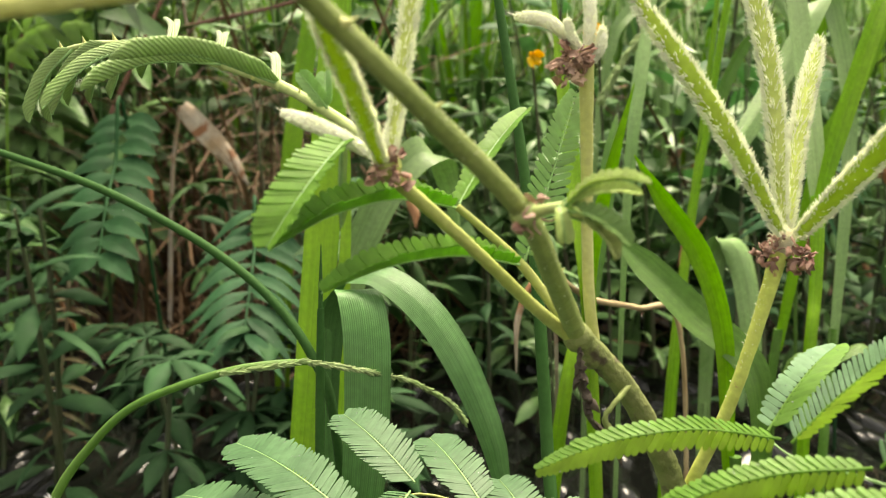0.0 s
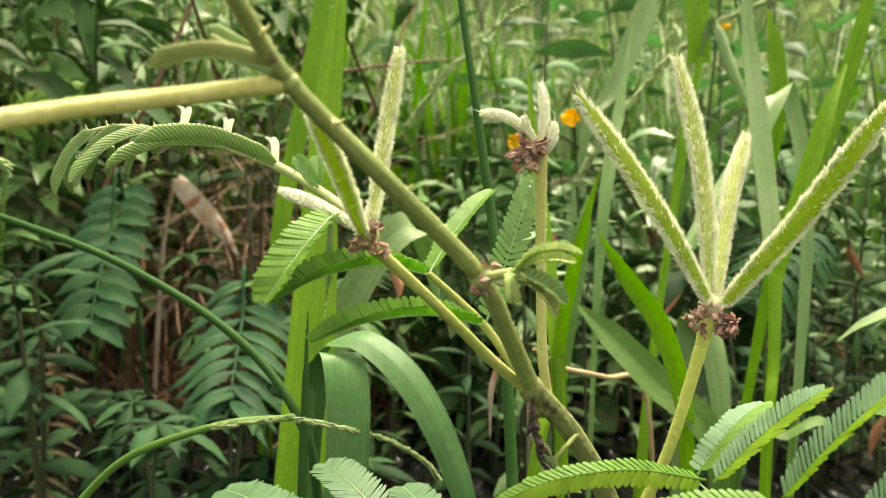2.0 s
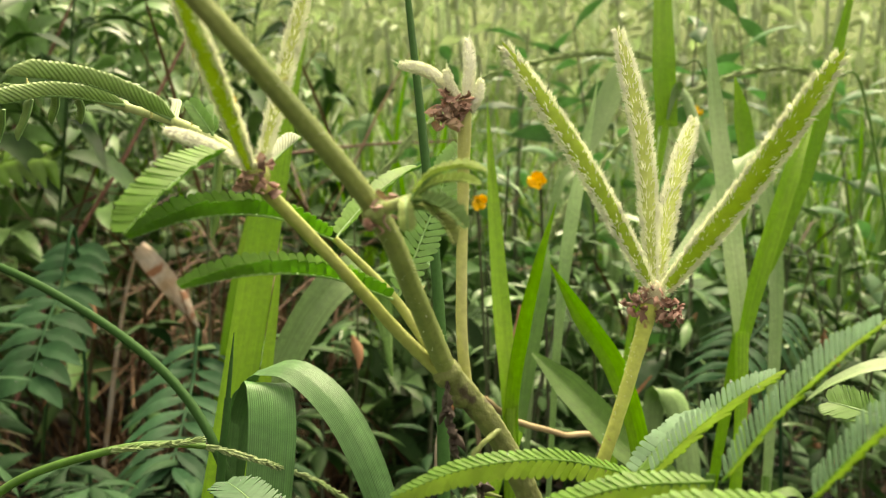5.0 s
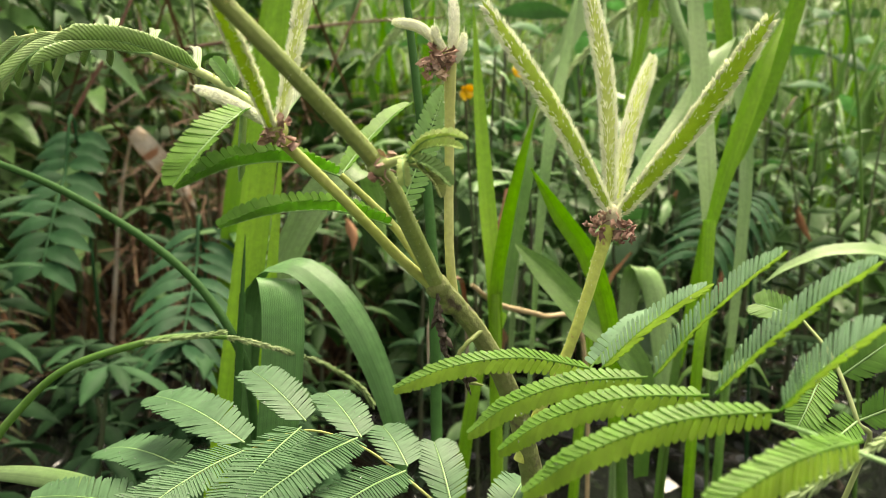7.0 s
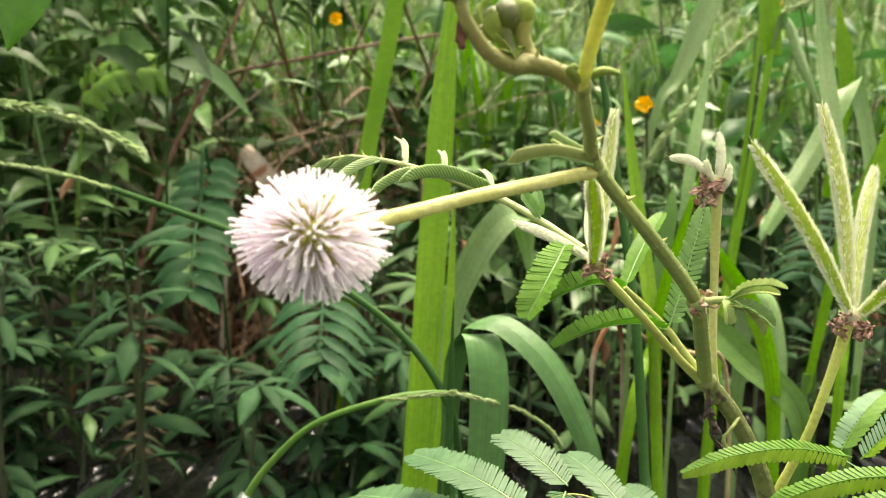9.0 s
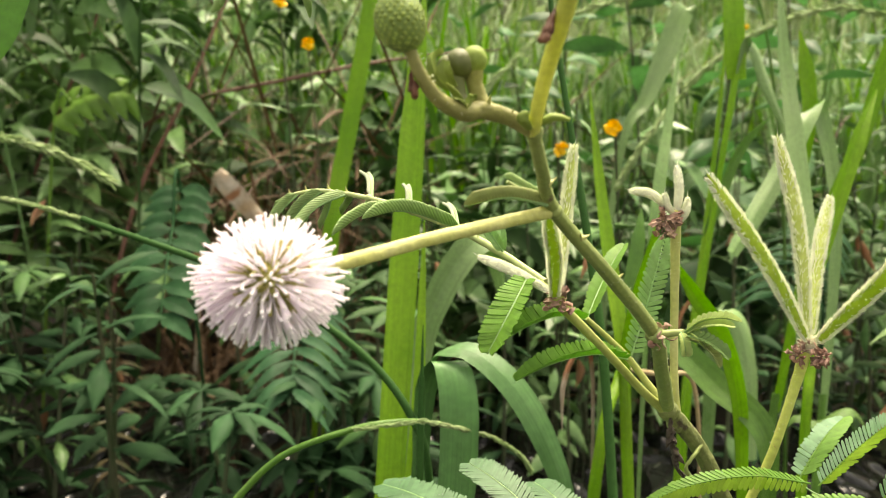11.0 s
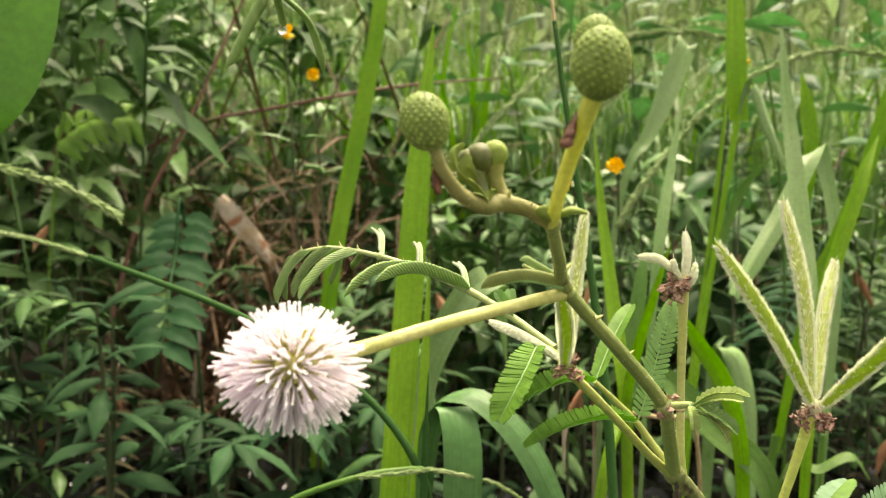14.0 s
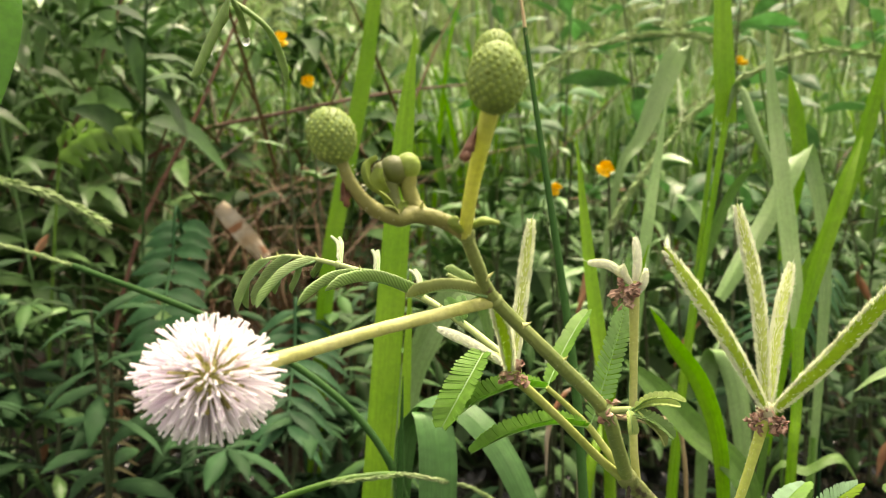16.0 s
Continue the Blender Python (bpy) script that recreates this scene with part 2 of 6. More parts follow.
RUST = material("rust_dead_leaf", (0.30, 0.12, 0.05), (0.46, 0.26, 0.14), 0.65, 0.25, 250, 0.4, patch=60, vary=0.35)
TWIG = material("red_brown_twig", (0.13, 0.055, 0.04), (0.20, 0.10, 0.07), 0.6, 0.0, 300, 0.4)
YELLOW = material("yellow_petal", (0.92, 0.60, 0.01), (0.95, 0.68, 0.03), 0.5, 0.25, 200, 0.1, vary=0.08)
# washed-out brightness of the distance is put into this pale green
FAR_LEAF = material("washed_out_far_foliage", (0.42, 0.53, 0.30), (0.60, 0.67, 0.50), 0.55, 0.45, 40, 0.2, patch=6, vary=0.4)
FLUFF = material("white_fluff", (0.85, 0.85, 0.86), (0.75, 0.77, 0.8), 0.8, 0.2, 300, 0.0)


def soil_material():
    m = material("wet_litter", (0.016, 0.013, 0.009), (0.04, 0.028, 0.018), 0.55, 0.0, 60, 0.9, patch=9,
                 speckle=((0.035, 0.06, 0.02), 5, 0.55))
    return m


def water_material():
    m = bpy.data.materials.new("still_pond_water")
    m.use_nodes = True
    nodes, links = m.node_tree.nodes, m.node_tree.links
    b = nodes["Principled BSDF"]
    b.inputs["Base Color"].default_value = (0.010, 0.012, 0.010, 1)
    b.inputs["Roughness"].default_value = 0.02
    b.inputs["IOR"].default_value = 1.45
    # small ripples in patches on otherwise still water
    co, deep = nodes.new("ShaderNodeTexCoord"), nodes.new("ShaderNodeMapping")
    deep.inputs["Scale"].default_value = (1.0, 0.42, 1.0)
    links.new(co.outputs["Object"], deep.inputs["Vector"])
    n = nodes.new("ShaderNodeTexNoise")
    n.inputs["Scale"].default_value, n.inputs["Detail"].default_value = 14, 1.0
    links.new(deep.outputs[0], n.inputs["Vector"])
    calm = nodes.new("ShaderNodeMapRange")
    calm.inputs[1].default_value, calm.inputs[2].default_value = 0.4, 0.5
    links.new(n.outputs["Fac"], calm.inputs[0])
    ripple = nodes.new("ShaderNodeTexVoronoi")  # small rounded wavelets
    ripple.inputs["Scale"].default_value = 34
    links.new(deep.outputs[0], ripple.inputs["Vector"])
    square, dome, high = nodes.new("ShaderNodeMath"), nodes.new("ShaderNodeMath"), nodes.new("ShaderNodeMath")
    square.operation, dome.operation, high.operation = "MULTIPLY", "SUBTRACT", "MULTIPLY"
    links.new(ripple.outputs["Distance"], square.inputs[0])
    links.new(ripple.outputs["Distance"], square.inputs[1])
    dome.inputs[0].default_value = 1.0
    links.new(square.outputs[0], dome.inputs[1])
    links.new(calm.outputs[0], high.inputs[0])
    links.new(dome.outputs[0], high.inputs[1])
    r = nodes.new("ShaderNodeBump")
    r.inputs["Strength"].default_value, r.inputs["Distance"].default_value = 1.0, 0.085
    links.new(high.outputs[0], r.inputs["Height"])
    links.new(r.outputs[0], b.inputs["Normal"])
    return m


def dew_material():
    m = bpy.data.materials.new("water_drop")
    m.use_nodes = True
    b = m.node_tree.nodes["Principled BSDF"]
    b.inputs["Base Color"].default_value = (1, 1, 1, 1)
    b.inputs["Roughness"].default_value = 0.02
    b.inputs["IOR"].default_value = 1.333
    b.inputs["Transmission Weight"].default_value = 0.9
    return m


MEADOW = material("meadow_turf", (0.16, 0.24, 0.07), (0.28, 0.36, 0.14), 0.85, 0.0, 30, 0.6, patch=4)
SOIL, WATER, DEW = soil_material(), water_material(), dew_material()


# ---- shape helpers; all shapes are written in centimetres ----
def V(*p):
    return np.array(p, float)


def unit(v):
    return v / max(np.linalg.norm(v), 1e-9)


class Geo:
    """Gathers corners, faces and places across and along a blade."""

    def __init__(self):
        self.v, self.f, self.m, self.uv, self.n = [], [], [], [], 0

    def add(self, v, f, mat=0, uv=None):
        v = np.asarray(v, float)
        self.v.append(v)
        self.f += [tuple(i + self.n for i in q) for q in f]
        self.m += [mat] * len(f)
        self.uv.append(np.zeros((len(v), 2)) if uv is None else np.asarray(uv, float))
        self.n += len(v)

    def mesh(self, name, mats, origin=(0, 0, 0)):
        me = bpy.data.meshes.new(name)
        v = (np.concatenate(self.v) - np.asarray(origin)) / 100
        me.from_pydata(v.tolist(), [], self.f)
        me.polygons.foreach_set("material_index", self.m)
        me.polygons.foreach_set("use_smooth", [True] * len(self.f))
        loops = np.zeros(len(me.loops), int)
        me.loops.foreach_get("vertex_index", loops)
        me.uv_layers.new().data.foreach_set("uv", np.concatenate(self.uv)[loops].ravel())
        for m in mats if isinstance(mats, (list, tuple)) else [mats]:
            me.materials.append(m)
        me.set_sharp_from_angle(angle=1.3)
        return me


def part(name, geo, mats, parent, label="", kind=""):
    ob = new(name, geo.mesh(name, mats))
    ob.parent = parent
    return tagged(ob, label, kind=kind)


def thing(name, label, category, at=(0, 0, 0), group="", kind=""):
    ob = new(name)
    ob.empty_display_size = 0.01
    ob.location = np.asarray(at) / 100
    return tagged(ob, label, category, group, kind)


def under(ob, parent):
    """Hangs a part built in world places under a thing that stands elsewhere."""
    ob.parent = parent
    ob.matrix_parent_inverse = Matrix.Translation(-parent.location)
    return ob


def spline(pts, n):
    """n places and the ways along a smooth line through the points."""
    p = np.asarray(pts, float)
    if len(p) == 2:
        s = np.linspace(0, 1, n)[:, None]
        return p[0] + s * (p[1] - p[0])
    p = np.vstack([2 * p[0] - p[1], p, 2 * p[-1] - p[-2]])
    u = np.linspace(0, len(p) - 3 - 1e-9, n)
    k, t = u.astype(int), (u % 1)[:, None]
    a, b, c, d = p[k], p[k + 1], p[k + 2], p[k + 3]
    return 0.5 * (2 * b + (c - a) * t + (2 * a - 5 * b + 4 * c - d) * t**2 + (3 * b - a - 3 * c + d) * t**3)


def along(values, n):
    values = np.atleast_1d(np.asarray(values, float))
    return np.interp(np.linspace(0, 1, n), np.linspace(0, 1, len(values)), values)


def frames(c):
    """Tangent, side and up for each place of a line, turning as little as may be."""
    t = np.gradient(c, axis=0)
    t /= np.linalg.norm(t, axis=1)[:, None] + 1e-12
    ref = V(0, 0, 1) if abs(t[0][2]) < 0.9 else V(1, 0, 0)
    side = [unit(np.cross(t[0], ref))]
    for w in t[1:]:
        s = side[-1] - w * (side[-1] @ w)
        side.append(unit(s))
    side = np.array(side)
    return t, side, np.cross(side, t)


def tube(g, pts, radii, n=16, sides=8, mat=0, rough=0.0, flat=1.0, ribs=0.0):
    c, r = spline(pts, n), along(radii, n)
    t, s, u = frames(c)
    a = np.linspace(0, 2 * math.pi, sides, endpoint=False)
    ring = np.cos(a)[None, :, None] * s[:, None] + flat * np.sin(a)[None, :, None] * u[:, None]
    rr = r[:, None, None] * (1 + ribs * np.where(np.arange(sides) % 3, 0.5, -1.0))[None, :, None]
    if rough:
        rr = rr * (1 + rough * np.random.uniform(-1, 1, (n, sides, 1)))
    v = (c[:, None] + ring * rr).reshape(-1, 3)
    f = [(i * sides + j, i * sides + (j + 1) % sides, (i + 1) * sides + (j + 1) % sides, (i + 1) * sides + j)
         for i in range(n - 1) for j in range(sides)]
    f += [tuple(range(sides))[::-1], tuple((n - 1) * sides + j for j in range(sides))]
    uv = np.stack([np.tile(a / 6.283, n), np.repeat(np.linspace(0, 1, n), sides)], 1)
    g.add(v, f, mat, uv)


def blade(g, pts, widths, side, n=16, fold=0.25, thick=0.03, mat=0, wave=0.0, cols=(-1, -0.55, -0.08, 0.08, 0.55, 1)):
    """A leaf or grass blade: a thin folded solid along a line. side: the way across, or one at each end."""
    c, w = spline(pts, n), along(widths, n) / 2
    t = np.gradient(c, axis=0)
    t /= np.linalg.norm(t, axis=1)[:, None] + 1e-12
    side = np.atleast_2d(np.asarray(side, float))
    s = np.stack([along(side[:, k], n) for k in range(3)], 1)
    s -= t * (s * t).sum(1)[:, None]
    s /= np.linalg.norm(s, axis=1)[:, None] + 1e-12
    up = np.cross(s, t)
    x = np.array(cols)
    k = len(x)
    rise = np.abs(x) * fold
    rise = np.where(np.abs(x) < 0.2, rise - 0.03, rise)
    ph = np.random.uniform(0, 6)
    wav = wave * np.sin(np.linspace(0, 9, n) + ph)[:, None] * x[None] ** 2
    top = c[:, None] + w[:, None, None] * (x[None, :, None] * s[:, None] + (rise[None] + wav)[:, :, None] * up[:, None])
    depth = thick * (1 - 0.75 * np.abs(x))[None, :, None] * np.minimum(1, w / 0.05)[:, None, None]
    low = top - depth * up[:, None]
    v = np.concatenate([top.reshape(-1, 3), low.reshape(-1, 3)])
    o = n * k
    f = []
    for i in range(n - 1):
        for j in range(k - 1):
            a = i * k + j
            f.append((a, a + 1, a + k + 1, a + k))
            f.append((o + a, o + a + k, o + a + k + 1, o + a + 1))
        a, b = i * k, i * k + k - 1
        f += [(a, a + k, o + a + k, o + a), (b, o + b, o + b + k, b + k)]
    uv = np.stack([np.tile((x + 1) / 2, n), np.repeat(np.linspace(0, 1, n), k)], 1)
    g.add(v, f, mat, np.concatenate([uv, uv]))


def ball(g, at, r, mat=0, rings=6, sides=8, axis=(0, 0, 1), squash=1.0):
    ax = unit(np.asarray(axis, float))
    a = unit(np.cross(ax, V(0.3, 0.9, 0.2)))
    b = np.cross(ax, a)
    v, f = [np.asarray(at) - ax * r * squash], []
    for i in range(1, rings):
        h = -math.cos(math.pi * i / rings)
        q = math.sin(math.pi * i / rings)
        for j in range(sides):
            w = 2 * math.pi * j / sides
            v.append(np.asarray(at) + r * (squash * h * ax + q * (math.cos(w) * a + math.sin(w) * b)))
    v.append(np.asarray(at) + ax * r * squash)
    top = len(v) - 1
    for j in range(sides):
        k = (j + 1) % sides
        f.append((0, 1 + k, 1 + j))
        for i in range(rings - 2):
            f.append((1 + i * sides + j, 1 + i * sides + k, 1 + (i + 1) * sides + k, 1 + (i + 1) * sides + j))
        f.append((top, 1 + (rings - 2) * sides + j, 1 + (rings - 2) * sides + k))
    g.add(v, f, mat)


def bristle(g, root, tip, r, mat=0):
    """A fine three-sided hair."""
    d = unit(tip - root)
    a = unit(np.cross(d, V(0.31, 0.52, 0.79)))
    b = np.cross(d, a)
    v = [root + r * a, root + r * (-0.5 * a + 0.87 * b), root + r * (-0.5 * a - 0.87 * b), tip]
    g.add(v, [(0, 1, 3), (1, 2, 3), (2, 0, 3)], mat)


# ---- ground and pond ----
def ground_height(x, y):
    bank = 9 * (1 / (1 + np.exp(-(y - 118 - 14 * np.sin(x / 37)) / 9)))
    mound = 5 * np.exp(-((x + 54) ** 2 + (y - 82) ** 2) / 500) + 4 * np.exp(-((x - 30) ** 2 + (y - 90) ** 2) / 300)
    out = np.sqrt((x / 225) ** 2 + ((y + 55) / 175) ** 2) + 0.05 * np.sin(x / 31) + 0.04 * np.sin(y / 23 + 1)
    shore = 12 / (1 + np.exp(-(out - 1) * 14)) * np.clip(np.maximum((np.abs(x) - 110) / 60, (20 - y) / 60), 0, 1)
    return -4 + bank + mound + shore + 1.0 * np.sin(x * 0.21 + 1) * np.sin(y * 0.17) + 12 * np.clip((y - 150) / 250, 0, 4) + 285 * np.clip((y - 400) / 380, 0, 1)


def build_ground():
    xs = np.concatenate([[-300000, -30000, -4000, -1500], np.linspace(-600, -130, 40), np.linspace(-120, 120, 61),
                         np.linspace(130, 600, 40), [1500, 4000, 30000, 300000]])
    ys = np.concatenate([[-300000, -30000, -4000, -1000, -500], np.linspace(-400, -65, 30), np.linspace(-60, 200, 66), np.linspace(215, 700, 20),
                         [1000, 2000, 4000, 30000, 300000]])
    X, Y = np.meshgrid(xs, ys)
    Z = ground_height(X, np.clip(Y, -300, 900)) + np.where((abs(X) < 200) & (Y < 220), np.random.uniform(-0.5, 0.5, X.shape), 0)
    nx = len(xs)
    f = [(j * nx + i, j * nx + i + 1, (j + 1) * nx + i + 1, (j + 1) * nx + i) for j in range(len(ys) - 1) for i in range(nx - 1)]
    g = Geo()
    g.add(np.stack([X, Y, Z], -1).reshape(-1, 3), f)
    mid = [(xs[k % (nx - 1)] + xs[k % (nx - 1) + 1]) / 2 for k in range(len(f))]
    row = [(ys[k // (nx - 1)] + ys[k // (nx - 1) + 1]) / 2 for k in range(len(f))]
    g.m = [1 if b > 172 + 14 * math.sin(a / 41) + 9 * math.sin(a / 13) or math.hypot(a / 262, (b + 45) / 215) > 1 + 0.05 * math.sin(a / 37) and (b < 60 or abs(a) > 150) else 0 for a, b in zip(mid, row)]
    tagged(new("ground", g.mesh("ground", [SOIL, MEADOW])), "dark wet muddy ground with rotting leaf litter", "ground", kind="structure")
    g = Geo()
    w = [(x, y, 0.0) for y in np.linspace(-290, 132, 20) for x in np.linspace(-300, 300, 20)]
    g.add(w, [(j * 20 + i, j * 20 + i + 1, j * 20 + i + 21, j * 20 + i + 20) for j in range(19) for i in range(19)])
    tagged(new("water", g.mesh("water", WATER)), "shallow dark still water reflecting the pale sky", "water", kind="structure")


build_ground()


# ---- the mimosa ----
DROPS = []


def pinna(name, base, tip, parent, face, count=24, reach=0.5, fold=0.35, arch=0.15, mat=None, slant=0.45, gap=0.98, fold_far=None, dew=0.0, label="", dense=1.15, under_mat=None, shingle=0.2, rib=None):
    """One feather of a mimosa leaf: a rib with two rows of narrow leaflets, folded up along the rib."""
    base, tip = V(*base), V(*tip)
    run = tip - base
    length = np.linalg.norm(run)
    d = unit(run)
    face = unit(V(*face) - d * (V(*face) @ d))
    pts = [base, base + run * 0.35 + face * arch * length * 0.8, base + run * 0.7 + face * arch * length * 0.75, tip]
    g = Geo()
    n = int(count * dense)
    c = spline(pts, n + 3)
    t = np.gradient(c, axis=0)
    t /= np.linalg.norm(t, axis=1)[:, None]
    tube(g, pts, [0.024, 0.018, 0.008], 12, 5, 1)
    step = length / (n + 2)
    for i in range(1, n + 2):
        w = i / (n + 1)
        size = reach * min(1, 0.62 + 1.5 * w) * (1 if w < 0.66 else 1 - 0.6 * ((w - 0.66) / 0.34) ** 1.8)
        s0 = np.cross(t[i], face)
        for sign in (-1, 1):
            lift = (fold if sign < 0 or fold_far is None else fold_far) + random.uniform(-0.06, 0.06)
            across = unit(s0 * sign * math.cos(lift) + face * math.sin(lift))
            ahead = unit(across + t[i] * (slant + 0.35 * w + random.uniform(-0.04, 0.04)))
            flat = unit(t[i] - ahead * (t[i] @ ahead))
            up = np.cross(ahead, flat) * sign
            flat = unit(flat + up * shingle)  # each leaflet overlaps the next like a shingle
            up = np.cross(ahead, flat) * sign
            L, b = size * random.uniform(0.94, 1.05), step * gap * 0.5
            root = c[i] + ahead * 0.02
            o = []
            for q, wd in ((0.0, 0.5), (0.12, 0.95), (0.6, 1.0), (0.9, 0.84), (1.0, 0.38)):
                m = root + ahead * L * q - up * 0.05 * L * q * q
                o += [m - flat * b * wd, m + up * b * 0.1 * (1 - q), m + flat * b * wd]
            low = [p - up * 0.012 for p in o]
            f = []
            for k in range(4):
                for j in range(2):
                    a = 3 * k + j
                    f += [(a, a + 1, a + 4, a + 3), (15 + a, 15 + a + 3, 15 + a + 4, 15 + a + 1)]
                f += [(3 * k, 3 * k + 3, 18 + 3 * k, 15 + 3 * k), (3 * k + 2, 17 + 3 * k, 20 + 3 * k, 3 * k + 5)]
            f += [(12, 13, 14, 29, 28, 27)]
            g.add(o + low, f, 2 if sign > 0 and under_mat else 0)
            if random.random() < dew and 0.15 < w < 0.95:
                DROPS.append((root + ahead * L * random.uniform(0.3, 0.95) + up * 0.012, random.uniform(0.008, 0.021)))
    return part(name, g, [mat or LEAFLET, rib or RIB] + ([under_mat] if under_mat else []), parent, label)


def folded_pinna(base, mid, tip, parent, width=0.5, mat=None, side=(0, 0.2, 1), lines=20, label="", plump=0.16):
    """A young feather whose leaflets lie shut over one another: a blunt flattened pod-like shape with slanting pleats above its rib."""
    g = Geo()
    base, mid, tip = V(*base), V(*mid), V(*tip)
    tube(g, [base, mid, tip], [0.034, 0.03, 0.014], 12, 6, 1)
    step = 4
    n, k = lines * step + 1, 7
    c = spline([base, mid, tip], n)
    t = np.gradient(c, axis=0)
    t /= np.linalg.norm(t, axis=1)[:, None]
    s = V(*side)[None] - t * (t @ V(*side))[:, None]
    s /= np.linalg.norm(s, axis=1)[:, None]
    u = np.cross(t, s)
    q = np.linspace(0, 1, n)
    high = width * np.minimum(1, (q / 0.16 + 0.12) ** 0.8) * np.minimum(1, ((1 - q) / 0.14 + 0.02)) ** 0.55
    x = np.linspace(0, 1, k)
    pleat = (np.arange(n)[:, None] / step - 3.2 * x[None]) % 1.0  # saw-tooth: each leaflet laps over the next
    ragged = 1 + 0.04 * ((np.arange(n) / step) % 1.0 - 0.5) + np.repeat(np.random.uniform(-0.03, 0.03, lines + 1), step)[:n]
    bulge = np.sin(np.pi * np.clip(x * 0.93 + 0.05, 0, 1)) ** 0.7
    v = []
    for sign in (1, -1):
        off = high[:, None] * plump * bulge[None] + 0.022 * (1 - pleat) * np.minimum(1, high / width)[:, None]
        v.append(c[:, None] + (high * ragged)[:, None, None] * (x - 0.04)[None, :, None] * s[:, None] + sign * off[:, :, None] * u[:, None])
    o = n * k
    f = []
    for i in range(n - 1):
        for j in range(k - 1):
            a = i * k + j
            f += [(a, a + 1, a + k + 1, a + k), (o + a, o + a + k, o + a + k + 1, o + a + 1)]
        a, b = i * k, i * k + k - 1
        f += [(a, a + k, o + a + k, o + a), (b, o + b, o + b + k, b + k)]
    for i in (0, n - 1):
        for j in range(k - 1):
            a = i * k + j
            f.append((a, o + a, o + a + 1, a + 1) if i == 0 else (a, a + 1, o + a + 1, o + a))
    lane = np.stack([np.arange(n)[:, None] / step - 3.2 * x[None], np.repeat(q[:, None], k, 1)], -1).reshape(-1, 2)  # one unit for each leaflet
    g.add(np.concatenate(v).reshape(-1, 3), f, 0, np.concatenate([lane, lane]))
    return part("pinna", g, [mat or FOLDED, RIB], parent, label)


def pod(base, mid, tip, parent, width=0.42, thick=0.2, hairs=420, mat=None, side=(1, 0, 0), hair=0.105, label="", edges=0.72):
    """A young seed pod: a flat-sided jointed case with bristles, thickest along its two edges."""
    base, mid, tip = V(*base), V(*mid), V(*tip)
    g = Geo()
    n, k = 26, 12
    c = spline([base, mid, tip], n)
    t = np.gradient(c, axis=0)
    t /= np.linalg.norm(t, axis=1)[:, None]
    q = np.linspace(0, 1, n)
    w = width / 2 * np.interp(q, [0, 0.05, 0.3, 0.7, 0.86, 0.95, 1], [0.4, 0.56, 0.92, 1, 0.78, 0.42, 0.05]) * (1 + 0.045 * np.sin(q * 60))
    s = V(*side)[None] - t * (V(*side)[None] * t).sum(1)[:, None]
    s /= np.linalg.norm(s, axis=1)[:, None]
    u = np.cross(s, t)
    a = np.linspace(0, 2 * math.pi, k, endpoint=False)
    flat = thick / width
    x, y = np.sign(np.cos(a)) * abs(np.cos(a)) ** 0.8, np.sin(a) * flat * (1 - 0.25 * (abs(np.cos(a)) < 0.3))
    ring = c[:, None] + w[:, None, None] * (x[None, :, None] * s[:, None] + y[None, :, None] * u[:, None])
    f = [(i * k + j, i * k + (j + 1) % k, (i + 1) * k + (j + 1) % k, (i + 1) * k + j) for i in range(n - 1) for j in range(k)]
    f += [tuple(range(k))[::-1], tuple((n - 1) * k + j for j in range(k))]
    g.add(ring.reshape(-1, 3), f, 0)
    for _ in range(int(hairs * 4.0)):
        i = random.randrange(0, n - 1)
        ang = random.choice((0, math.pi)) + random.gauss(0, 0.45) if random.random() < edges else random.uniform(0, 6.283)
        o = math.cos(ang) * s[i] + flat * math.sin(ang) * u[i]
        out = unit(math.cos(ang) * s[i] + math.sin(ang) * u[i])
        root = c[i] + w[i] * o * 0.97 + t[i] * random.uniform(-0.5, 0.5) * np.linalg.norm(c[1] - c[0])
        bristle(g, root, root + unit(out + t[i] * random.uniform(0.5, 1.7) + 0.25 * V(*np.random.uniform(-1, 1, 3))) * hair * random.uniform(0.55, 1.15),
                0.012, 1)
    bristle(g, c[-2], tip + t[-1] * 0.16 + s[-1] * 0.05, 0.012, 1)
    return part("pod", g, [mat or POD, HAIR], parent, label)


